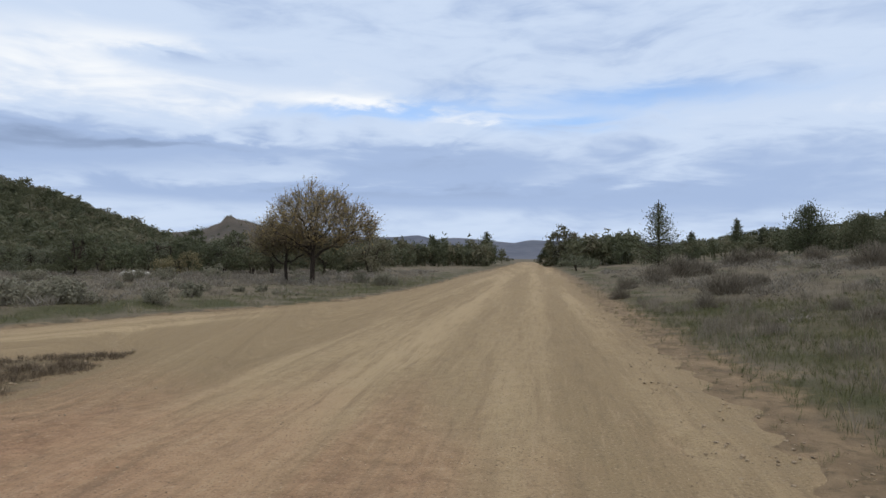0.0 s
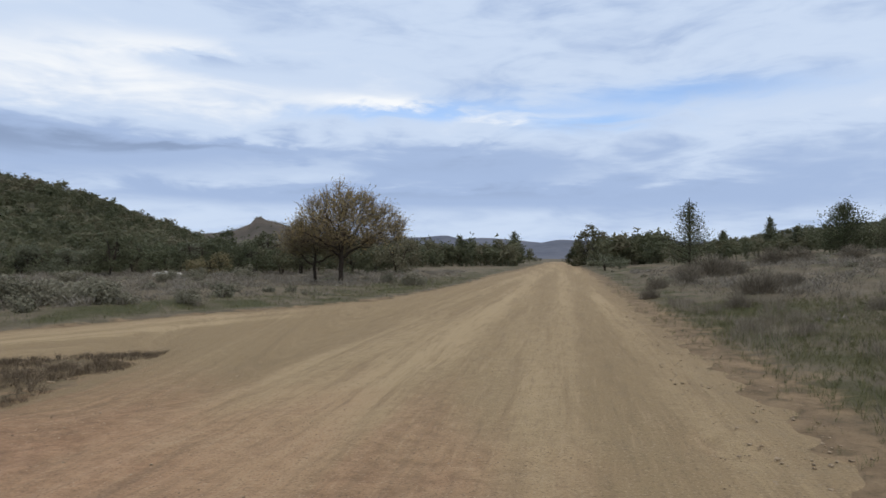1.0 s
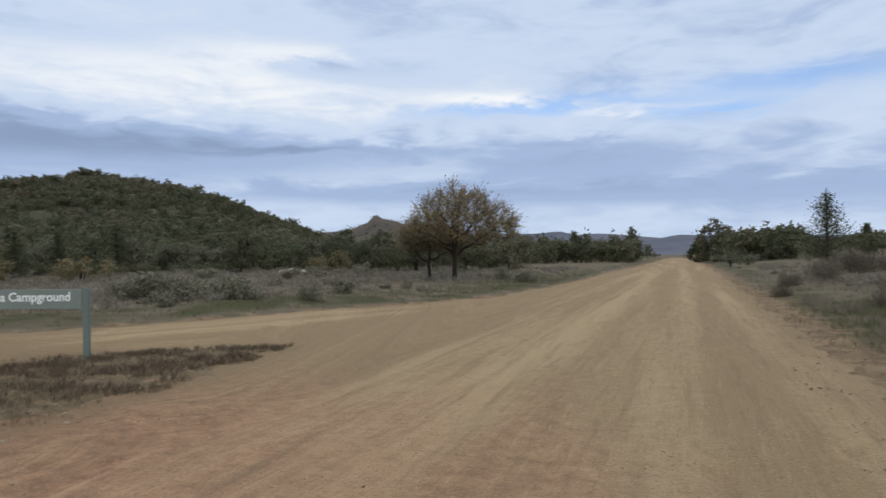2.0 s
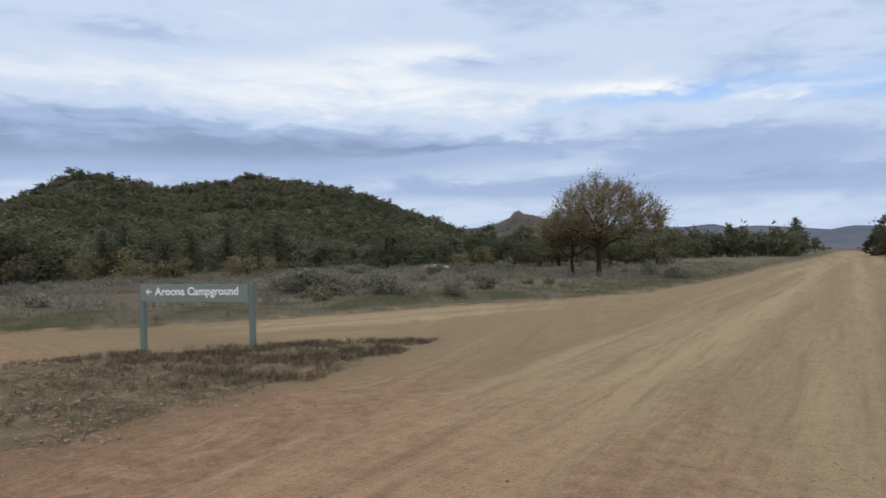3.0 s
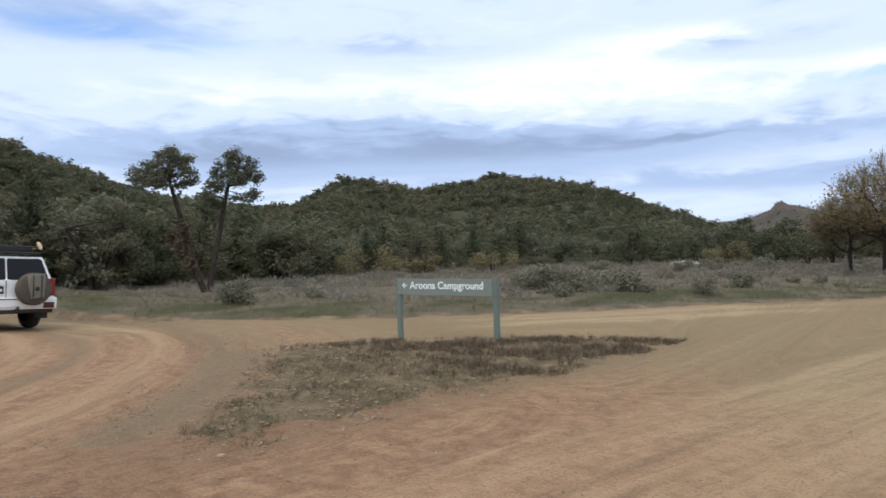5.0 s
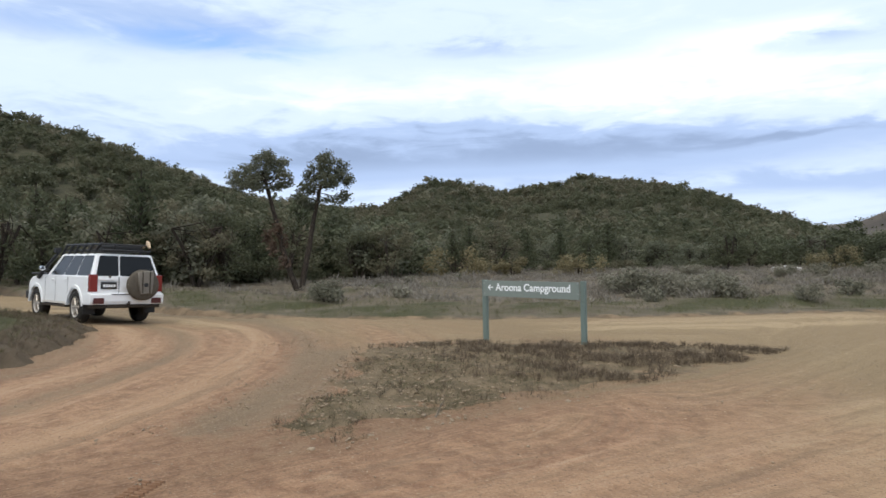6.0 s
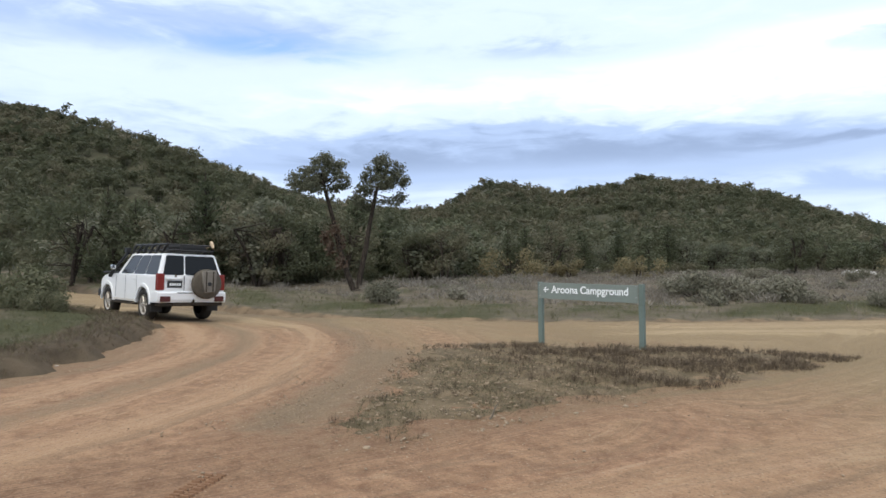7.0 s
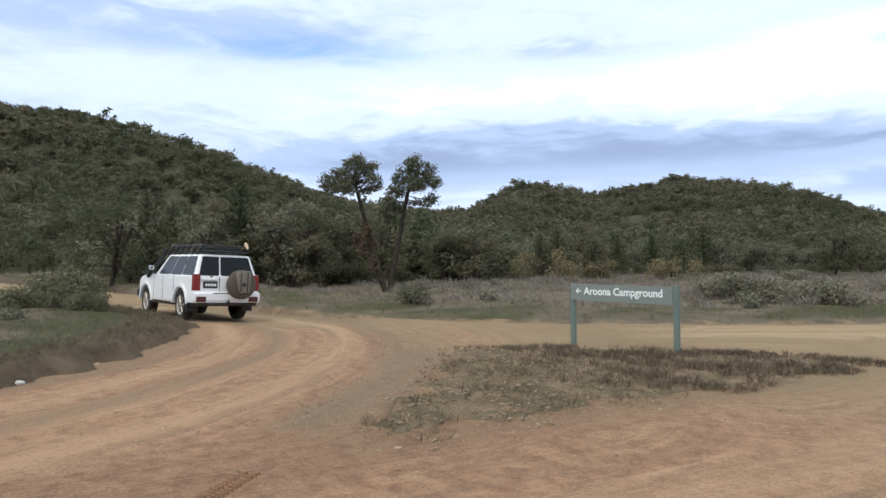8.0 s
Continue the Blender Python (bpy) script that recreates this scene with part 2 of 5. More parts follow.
def hill_surface(name, a, c, scale=0.03):
    m, nt, b = material(name, 0.95, 0, 0.1)
    p = place(nt)
    n1, n2 = noise_at(nt, p, scale, 5, 0.6), noise_at(nt, p, scale * 9, 4, 0.6)
    col = blend(nt, spread(nt, calc(nt, "ADD", calc(nt, "MULTIPLY", n1, 0.6), calc(nt, "MULTIPLY", n2, 0.4)), 0.35, 0.65), a, c)
    nt.links.new(col, b.inputs["Base Color"])
    bump(nt, b, n2, 0.6, 1.0)
    return m


def bark(name, a, c):
    m, nt, b = material(name, 0.9, 0, 0.15)
    p = nt.nodes.new("ShaderNodeTexCoord").outputs["Object"]
    n1 = noise_at(nt, stretch(nt, p, 1, 1, 0.18), 26.0, 4, 0.65, 0.5)
    nt.links.new(blend(nt, spread(nt, n1, 0.35, 0.68), a, c), b.inputs["Base Color"])
    bump(nt, b, n1, 0.8, 0.02)
    return m


M_ROAD, M_GROUND = road_surface(), ground_surface()
M_HILL = hill_surface("hill_earth", (0.052, 0.052, 0.032), (0.082, 0.076, 0.048), 0.05)
M_CONE = hill_surface("bare_hill", (0.052, 0.046, 0.038), (0.100, 0.080, 0.062), 0.006)
# the far range's blue-grey is distance haze painted into the base colour
M_FAR_HAZE = hill_surface("far_range_haze", (0.078, 0.088, 0.118), (0.122, 0.128, 0.156), 0.003)
M_DARKBARK = bark("brown_bark", (0.022, 0.017, 0.013), (0.066, 0.051, 0.039))
M_BARK = bark("dark_bark", (0.020, 0.016, 0.012), (0.070, 0.055, 0.042))
M_PINE = leafage("pine_leaf", ((0.060, 0.072, 0.038), (0.098, 0.108, 0.060), (0.150, 0.152, 0.092)))
M_WOOD = leafage("wood_leaf", ((0.078, 0.086, 0.048), (0.108, 0.110, 0.063), (0.158, 0.140, 0.090)), through=0.4, vary=0.25)
M_GUM = leafage("grey_green_leaf", ((0.082, 0.093, 0.058), (0.130, 0.140, 0.090), (0.195, 0.198, 0.132)))
M_GOLD = leafage("yellowing_leaf", ((0.132, 0.115, 0.064), (0.188, 0.160, 0.086), (0.260, 0.212, 0.114)), through=0.4)
M_OLIVE = leafage("olive_leaf", ((0.108, 0.116, 0.075), (0.162, 0.166, 0.112), (0.225, 0.220, 0.158)), through=0.45)
M_RUST = leafage("rust_leaf", ((0.055, 0.036, 0.024), (0.090, 0.058, 0.040), (0.130, 0.090, 0.062)))
M_AUTUMN = leafage("autumn_leaf", ((0.205, 0.172, 0.090), (0.300, 0.240, 0.118), (0.400, 0.295, 0.130)), through=0.45)
M_SALT = leafage("saltbush_leaf", ((0.118, 0.115, 0.078), (0.172, 0.164, 0.116), (0.240, 0.222, 0.165)))
M_DRY = leafage("dry_shrub", ((0.125, 0.107, 0.080), (0.192, 0.165, 0.126), (0.275, 0.240, 0.186)))
M_TWIG = leafage("grey_twig", ((0.110, 0.090, 0.066), (0.175, 0.144, 0.104), (0.250, 0.205, 0.145)), 0.9, 0.2)
M_DEAD = leafage("dead_grass", ((0.070, 0.051, 0.035), (0.120, 0.090, 0.060), (0.200, 0.155, 0.102)))
M_GRASS = leafage("green_grass", ((0.072, 0.078, 0.034), (0.115, 0.116, 0.053), (0.195, 0.168, 0.090)))
M_WEEDBUSH = leafage("olive_bush", ((0.100, 0.105, 0.058), (0.155, 0.152, 0.088), (0.225, 0.205, 0.130)), through=0.35)
M_LAWN = leafage("short_grass", ((0.050, 0.055, 0.026), (0.080, 0.080, 0.040), (0.125, 0.112, 0.060)))
M_BRUSH = leafage("brown_brush", ((0.108, 0.092, 0.069), (0.163, 0.139, 0.105), (0.230, 0.200, 0.155)))
M_WEED = leafage("olive_weed", ((0.075, 0.068, 0.036), (0.120, 0.106, 0.058), (0.185, 0.158, 0.092)))
M_SCRUB = leafage("grey_scrub", ((0.135, 0.119, 0.096), (0.198, 0.176, 0.143), (0.275, 0.248, 0.205)))
M_STONE = plain("grey_stone", (0.300, 0.230, 0.155), 0.9, 0, 0.2, 0.3, 20, 0.4)
M_DARKSTONE = plain("brown_stone", (0.155, 0.110, 0.074), 0.9, 0, 0.2, 0.35, 20, 0.4)
M_CHIP = plain("tan_chip", (0.42, 0.32, 0.215), 0.9, 0, 0.2, 0.25, 20, 0.4)
M_PALE = plain("pale_stone", (0.46, 0.44, 0.40), 0.85, 0, 0.2, 0.2, 8, 0.4)

# ---------------------------------------------------------------- mesh helpers
def mesh_of(name, verts, quads=None, tris=None, mat=None, smooth=False, attrs=None):
    """A mesh from arrays of vertices and faces, with float values on its vertices."""
    me = bpy.data.meshes.new(name)
    verts = np.asarray(verts, dtype=np.float32).reshape(-1, 3)
    if quads is not None:
        quads = np.asarray(quads)
        flat = quads[:, 2] == quads[:, 3]
        if flat.any():
            tris = quads[flat][:, :3] if tris is None else np.concatenate([tris, quads[flat][:, :3]])
            quads = quads[~flat]
    nq = 0 if quads is None else len(quads)
    n3 = 0 if tris is None else len(tris)
    loops = np.concatenate([np.asarray(a, dtype=np.int32).ravel() for a in (quads, tris) if a is not None and len(a)])
    starts = np.concatenate([np.arange(nq) * 4, nq * 4 + np.arange(n3) * 3]).astype(np.int32)
    me.vertices.add(len(verts))
    me.vertices.foreach_set("co", verts.ravel())
    me.loops.add(len(loops))
    me.loops.foreach_set("vertex_index", loops)
    me.polygons.add(nq + n3)
    me.polygons.foreach_set("loop_start", starts)
    if smooth:
        me.polygons.foreach_set("use_smooth", np.ones(nq + n3, dtype=bool))
    for key, val in (attrs or {}).items():
        me.attributes.new(key, "FLOAT", "POINT").data.foreach_set("value", np.asarray(val, dtype=np.float32))
    if mat:
        me.materials.append(mat)
    me.update(calc_edges=True)
    return me


def put(name, me, parent=None, label="", m=None):
    ob = new(name, me)
    if parent:
        ob.parent = parent
    if m is not None:
        ob.matrix_basis = m
    return tagged(ob, label)


def part(name, bm, mat, parent, label="", smooth=False):
    """One bmesh as one mesh object under a thing or a part."""
    me = bpy.data.meshes.new(name)
    bmesh.ops.recalc_face_normals(bm, faces=bm.faces)
    bm.to_mesh(me)
    bm.free()
    if smooth:
        me.polygons.foreach_set("use_smooth", np.ones(len(me.polygons), dtype=bool))
    me.materials.append(mat)
    return put(name, me, parent, label)


def wave(x, y, scale, seed, octaves=3):
    """Smooth random relief, about -1 to 1, from turned sine waves."""
    r = np.random.default_rng(seed)
    out, amp = np.zeros_like(x), 1.0
    for o in range(octaves):
        for k in range(4):
            a, ph = r.uniform(0, 6.283), r.uniform(0, 6.283)
            f = 6.283 / scale * 2 ** o * r.uniform(0.7, 1.3)
            out += amp * 0.35 * np.sin(f * (x * np.cos(a) + y * np.sin(a)) + ph + 0.7 * np.sin(f * 0.6 * (y * np.cos(a) - x * np.sin(a))))
        amp *= 0.5
    return out


def step(a, b, x):
    t = np.clip((x - a) / (b - a), 0, 1)
    return t * t * (3 - 2 * t)


def polygon_distance(px, py, poly):
    """Distance to a polygon's edge, negative inside."""
    best, inside = np.full(px.shape, 1e9), np.zeros(px.shape, dtype=bool)
    for (ax, ay), (bx, by) in zip(poly, poly[1:] + poly[:1]):
        ex, ey = bx - ax, by - ay
        t = np.clip(((px - ax) * ex + (py - ay) * ey) / (ex * ex + ey * ey), 0, 1)
        best = np.minimum(best, np.hypot(px - ax - t * ex, py - ay - t * ey))
        if ay != by:
            inside ^= ((ay > py) != (by > py)) & (px < (bx - ax) * (py - ay) / (by - ay) + ax)
    return np.where(inside, -best, best)


# ---------------------------------------------------------------- land
ROAD = [(-3.5, -40), (2.6, 5), (4.15, 15.5), (7.6, 40), (12.8, 76), (18.6, 120), (46.0, 320), (37.5, 320), (8.3, 101), (1.8, 59), (-1.36, 37.2), (-3.6, 27.2),
        (-5.8, 23), (-7.8, 20.2), (-10.4, 15.6), (-13.0, 11.7), (-16.6, 8.7), (-21.9, 6.5), (-30, 4.9), (-42, 2.5), (-70, -6), (-70, -10), (-42, -1.6), (-30, 1.2),
        (-23.5, 2.5), (-17.7, 3.5), (-15.9, 3.0), (-14.4, 2.3), (-12.9, 1.5), (-11.7, 0.7), (-10.3, -0.4), (-8.8, -2.4), (-8.6, -7), (-12, -40)]
ISLAND = [(-5.4, 12.1), (-5.15, 9.5), (-5.2, 7.2), (-5.35, 5.5), (-5.4, 4.1), (-5.35, 3.0), (-5.6, 2.2), (-6.8, 3.05), (-7.8, 4.1), (-8.6, 5.0),
          (-10.2, 5.7), (-11.0, 7.0), (-10.6, 8.0), (-9.9, 8.9), (-8.5, 10.2), (-7.2, 11.5)]


def road_side(x, y):
    """Distance outside the road's edge (negative on it), and to the island's (negative on it)."""
    isl = polygon_distance(x, y, ISLAND)
    return np.maximum(polygon_distance(x, y, ROAD), -isl), isl


def base_height(x, y):
    """The lie of the land: level, and rising east of the road."""
    s = np.maximum(0, x - (2.0 + 0.137 * y) - 1.0)
    rise = 0.085 * np.where(s < 34, s - 1.2 * (1 - np.exp(-s / 1.2)), 34 + (s - 34) * 0.12)
    dip = 0.095 * step(3.6, 5.6, y) * step(10, 7, y) * step(-14.5, -18, x) * step(-34, -27, x)
    return np.maximum(rise, 0) * step(-30, 5, y) - dip


def land_height(x, y, sd=None, isl=None):
    if sd is None:
        sd, isl = road_side(x, y)
    z = base_height(x, y)
    out = step(-0.15, 0.5, sd + 0.22 * wave(x, y, 1.3, 5))
    rough = 0.05 * wave(x, y, 3.0, 3) + 0.12 * wave(x, y, 11.0, 4, 2)
    west = step(-6, -9, x) * step(9, 4, y + 0.25 * (x + 16)) * (isl > 0.5)
    east = step(0, 2, x)
    bank = out * (0.07 - 0.05 * east + 0.17 * west) + step(0.5, 3, sd) * (rough + 0.06) * (isl > 0.3)
    mound = np.where(isl < 0.3, out * (0.02 + 0.03 * step(-0.2, -1.6, isl) + 0.02 * wave(x, y, 0.9, 8)), 0)
    return z - 0.07 * (1 - out) + np.where(isl < 0.3, mound, bank)


def ridge(profile, a):
    pa, pe = zip(*profile)
    return np.interp(a, pa, pe)


def polar_grid(angles, radii):
    A, R = np.meshgrid(np.radians(angles), radii, indexing="ij")
    idx = np.arange(A.size).reshape(A.shape)
    quads = np.stack([idx[:-1, :-1], idx[:-1, 1:], idx[1:, 1:], idx[1:, :-1]], -1).reshape(-1, 4)
    return (-R * np.sin(A)).ravel(), (R * np.cos(A)).ravel(), quads


angles = np.concatenate([np.arange(-46, 106, 0.6), np.arange(106, 314.1, 4)])
radii = np.concatenate([[0.0, 0.6, 1.2, 1.8], 2.2 * 1.022 ** np.arange(0, 360)])
radii = radii[radii < 4600]
gx, gy, gq = polar_grid(angles, radii)
sd, isl = road_side(gx, gy)
gz = land_height(gx, gy, sd, isl)
east = step(0, 2, gx)
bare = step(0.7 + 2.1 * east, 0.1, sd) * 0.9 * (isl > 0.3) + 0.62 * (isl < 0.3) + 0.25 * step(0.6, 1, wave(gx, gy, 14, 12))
lawn = step(-9, -11, gx) * step(4.2, 2.0, gy + 0.1 * (gx + 16)) * step(-34, -26, gx) * step(-16, -8, gy)
green = 0.16 * lawn * step(0.5, 1.2, sd) + np.where(isl < 0.3, 0.0, step(0.2, 0.9, sd) * step(6.5, 3.0, sd)) * (1 - 0.10 * east) * (0.48 + 0.35 * wave(gx, gy, 3, 15))
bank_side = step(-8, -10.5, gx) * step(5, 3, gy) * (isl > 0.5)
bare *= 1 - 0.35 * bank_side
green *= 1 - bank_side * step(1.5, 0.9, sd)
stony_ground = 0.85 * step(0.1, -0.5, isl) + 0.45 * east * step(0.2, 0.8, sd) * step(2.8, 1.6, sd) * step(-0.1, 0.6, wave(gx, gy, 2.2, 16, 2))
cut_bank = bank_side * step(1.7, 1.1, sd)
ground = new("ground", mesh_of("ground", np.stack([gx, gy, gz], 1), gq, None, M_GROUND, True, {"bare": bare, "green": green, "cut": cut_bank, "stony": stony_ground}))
tagged(ground, "brown and green grassy plain of sparse dry soil", "ground", "", "structure")

# the road is a thin skin of graded dirt over the same land
rz = base_height(gx, gy) + 0.012 * wave(gx, gy, 1.6, 21, 2) + 0.012 * wave(gx * 1.0 - 0.137 * gy, gx * 0.02, 1.7, 22, 1)
keep = (sd.reshape(-1)[gq].min(1) < 0.7)
used = np.unique(gq[keep])
remap = np.full(gx.size, -1)
remap[used] = np.arange(used.size)
cx, cy = gx[used], gy[used]
# wheel lines: straight along the main road, bowed round the bend of the branch
fork = step(-4.6, -6.5, cx + 0.02 * cy) * step(14, 9, cy)
rad = np.hypot(cx + 17.5, cy + 6.0)
lat = (cx - 0.137 * cy) * (1 - fork) + rad * fork
lon = cy * (1 - fork) + np.arctan2(cy + 6.0, cx + 17.5) * 11 * fork
side = step(-3, -8, cx) * step(8.5, 12.5, cy + 0.9 * (cx + 9))
inner = -polygon_distance(cx, cy, ROAD)
lat, lon = lat * (1 - side) + inner * side, lon * (1 - side) + (cx * 0.78 - cy * 0.63) * side
redness = np.clip(1.01 - np.hypot((cx + 9.5) / 13.0, (cy - 1.5) / 8.0) * 0.62, 0, 1)
wob = 0.12 * wave(cx, cy, 5.0, 23, 2)


def lines(u, places):
    return sum(np.exp(-((u + wob - c) / w_) ** 2) * k for c, w_, k in places)


worn = fork * lines(rad, ((12.35, 0.42, 1.0), (10.05, 0.32, 0.9), (11.2, 0.22, 0.3)))
worn += (1 - fork) * lines(cx - 0.137 * cy, ((-0.15, 0.55, 0.65), (1.5, 0.45, 0.5), (-2.35, 0.6, 0.7), (-3.9, 0.5, 0.55))) * (1 - side)
worn = worn * (1 - side) + side * lines(inner, ((0.9, 0.4, 0.9), (2.3, 0.5, 1.0)))
stony = np.clip(1.0 - np.abs(rad - 13.35 + wob) / 0.9, 0, 1) * 0.7 * fork * step(0.6, 2.6, cy) + step(-0.9, 0.1, sd[used]) * 0.45
stony = np.maximum(stony, 0.62 * fork * np.exp(-((rad + wob - 10.95) / 0.55) ** 2))
stony = np.maximum(stony, 0.60 * fork * step(9.75, 9.3, rad + wob))
calm = np.clip(4 * fork * (1 - fork) + 4 * side * (1 - side), 0, 1)
road = new("road", mesh_of("road", np.stack([cx, cy, rz[used]], 1), remap[gq[keep]], None, M_ROAD, True,
                           {"lateral": lat, "along": lon, "red": redness, "gravel": stony, "worn": worn, "calm": calm}))
tagged(road, "tan and reddish graded dirt road with wheel lines", "road", "", "structure")

# hills: bearing and height of the crest in degrees
LEFT_HILL = [(55, 1.0), (60.9, 3.7), (66.6, 4.4), (69.4, 5.2), (72.1, 6.2), (75.7, 7.3), (79.2, 8.1), (81.7, 8.5), (84.5, 9.7), (87.1, 10.4), (90, 10.5), (92.1, 10.4),
             (97, 9.6), (104, 8.0), (116, 4.0), (125, 1)]
MID_HILL = [(19, 0.4), (22.1, 1.4), (23.7, 2.2), (26.1, 3.0), (28, 3.8), (30, 4.5), (33.3, 5.3), (36.2, 5.6), (38.2, 5.9), (39.6, 5.9), (41.3, 5.3), (43.5, 5.1),
            (46.2, 4.8), (49, 5.3), (51, 5.6), (52.3, 5.6), (54.6, 4.7), (56.6, 3.9), (60.9, 3.8), (66, 3.4), (74, 2)]
CONE_HILL = [(9, 0.3), (12.5, 1.4), (14.4, 2.2), (15.4, 2.6), (16.4, 2.85), (17.1, 2.95), (17.35, 3.18), (17.8, 3.15), (18.1, 2.72), (18.8, 2.45), (20, 2.05), (22.1, 1.9), (25, 1.6), (30, 1.0)]
EAST_HILL = [(-58, 5), (-46, 5.0), (-38, 4.3), (-33.3, 3.4), (-30.6, 2.7), (-27.3, 2.3), (-24, 1.9), (-20, 1.3), (-16, 0.8)]
RANGE = [(-60, 1.0), (-40, 1.5), (-30, 1.3), (-20, 1.35), (-16, 1.35), (-14.6, 1.6), (-13.9, 1.95), (-13.2, 1.7), (-12, 1.4), (-9, 1.5), (-7.4, 1.55), (-6, 1.3), (-4.6, 1.45),
         (-2, 1.7), (-0.8, 1.75), (0.6, 1.6), (2.1, 1.95), (4, 1.8), (5.9, 1.75), (8, 1.8), (12, 1.4), (20, 1.2), (60, 1), (110, 1)]


def hill_shape(profile, near, far, bumps, x, y):
    """Height of a hill that climbs from near to its crest at far metres, and falls behind it."""
    r, a = np.hypot(x, y), np.degrees(np.arctan2(-x, y))
    crest = far * np.tan(np.radians(ridge(profile, a) - 0.35 * (bumps == 1.0)))
    t = np.clip((r - near) / (far - near), 0, 2.0)
    shape = np.where(t < 1, 0.35 * t + 0.65 * t * t * (3 - 2 * t), np.maximum(0, 1 - (t - 1) * 1.1))
    spur = bumps * wave(x, y, (far - near) * 0.45, int(far), 3) * step(0.05, 0.4, t) * step(1.02, 0.8, t)
    return (1.7 + crest) * shape + spur * crest * 0.1 - 0.3


def hill(name, profile, near, far, mat, label, bumps=1.0, da=0.4, steps=60):
    x, y, q = polar_grid(np.arange(profile[0][0], profile[-1][0] + 0.01, da), np.linspace(near, far * 1.5, steps))
    h = new(name, mesh_of(name, np.stack([x, y, hill_shape(profile, near, far, bumps, x, y)], 1), q, None, mat, True))
    return tagged(h, label, "hill", "", "structure")


hill("hill_west", LEFT_HILL, 75, 380, M_HILL, "steep brown hillside covered with dark green trees")
hill("hill_north", MID_HILL, 95, 480, M_HILL, "rounded brown hill covered with dark green trees")
hill("hill_cone", CONE_HILL, 300, 1500, M_CONE, "bare brown hill with a small rocky knob", 0.6)
hill("hill_east", EAST_HILL, 160, 800, M_HILL, "low scrubby hill rising behind the trees")
hill("backdrop", RANGE, 1800, 3000, M_FAR_HAZE, "distant mountain range on the horizon, painted blue-grey with haze", 0.5, 0.5)

# ---------------------------------------------------------------- plants
def leaves(r, centres, radii, count, size, long=1.6, flatten=1.0, shell=0.55, face=0.0):
    """Small leaf sprays scattered through round puffs: vertices and quads. face turns them outward, as a full crown shows them."""
    centres, radii = np.asarray(centres, float), np.asarray(radii, float)
    pick = r.choice(len(centres), count, p=radii ** 2 / (radii ** 2).sum())
    d = r.normal(size=(count, 3))
    d /= np.linalg.norm(d, axis=1)[:, None]
    out = d.copy()
    d *= (shell + (1 - shell) * r.random(count))[:, None] * r.uniform(0.75, 1.12, count)[:, None]
    d[:, 2] *= flatten
    c = centres[pick] + d * radii[pick][:, None]
    if face:
        nrm = out * face + r.normal(size=(count, 3)) * 0.5 + np.array([0, 0, 0.25])
        u = np.cross(nrm, r.normal(size=(count, 3)))
        u /= np.linalg.norm(u, axis=1)[:, None]
        w = np.cross(nrm, u)
    else:
        u = r.normal(size=(count, 3)) + d * 0.9
        u /= np.linalg.norm(u, axis=1)[:, None]
        w = np.cross(u, r.normal(size=(count, 3)))
    w /= np.linalg.norm(w, axis=1)[:, None]
    s = size * r.uniform(0.55, 1.35, count)[:, None]
    a, b = u * s * long * 0.5, w * s * 0.5
    v = np.stack([c - a, c - b * 0.9, c + a, c + b], 1).reshape(-1, 3)
    return v, np.arange(count * 4).reshape(-1, 4)


def grow(r, nodes, attract, step_, reach, kill, lift=0.0, turns=60, tip=0.012, power=2.3):
    """Limbs that grow from a stem towards points of a crown and share them out.
    Gives the joined tubes, the twig ends and the way each end points."""
    pts = [np.asarray(p, float) for p in nodes]
    par = [-1] + list(range(len(pts) - 1))
    att = np.asarray(attract, float)
    P = np.array(pts)
    dist = np.linalg.norm(att[:, None] - P[None], axis=2)
    near, best = dist.argmin(1), dist.min(1)
    for _ in range(turns):
        live = best < reach
        if not live.any():
            break
        fresh, base = [], len(pts)
        for i in np.unique(near[live]):
            mine = att[live & (near == i)] - pts[i]
            d = (mine / (np.linalg.norm(mine, axis=1)[:, None] + 1e-9)).mean(0) + np.array([0, 0, lift]) + r.normal(size=3) * 0.10
            p = pts[i] + d / (np.linalg.norm(d) + 1e-9) * step_
            fresh.append(p)
            par.append(int(i))
        pts += fresh
        dn = np.linalg.norm(att[:, None] - np.array(fresh)[None], axis=2)
        better = dn.min(1) < best
        near = np.where(better, base + dn.argmin(1), near)
        best = np.minimum(best, dn.min(1))
        keep_ = best > kill
        att, near, best = att[keep_], near[keep_], best[keep_]
        if not len(att):
            break
    P, n = np.array(pts), len(pts)
    kids = [[] for _ in range(n)]
    for i in range(1, n):
        kids[par[i]].append(i)
    thick = np.zeros(n)
    for i in range(n - 1, -1, -1):
        thick[i] = max(tip, sum(thick[k] ** power for k in kids[i]) ** (1 / power))
    pieces, starts = [], [0]
    while starts:
        i = starts.pop()
        chain = [i] if par[i] < 0 else [par[i], i]
        while kids[chain[-1]]:
            ks = sorted(kids[chain[-1]], key=lambda q: -thick[q])
            starts += ks[1:]
            chain.append(ks[0])
        rad = thick[chain].copy()
        if par[chain[0]] >= 0 or chain[0] != 0:
            rad[0] = rad[1] if len(rad) > 1 else rad[0]
        if len(chain) > 1:
            pieces.append(tube(P[chain], rad, 7 if rad[0] > 0.06 else 4 if rad[0] > 0.025 else 3))
    ends = [i for i in range(1, n) if thick[i] < tip * 1.7]
    way = np.array([P[i] - P[par[i]] for i in ends])
    return pieces, P[ends], way / (np.linalg.norm(way, axis=1)[:, None] + 1e-9)


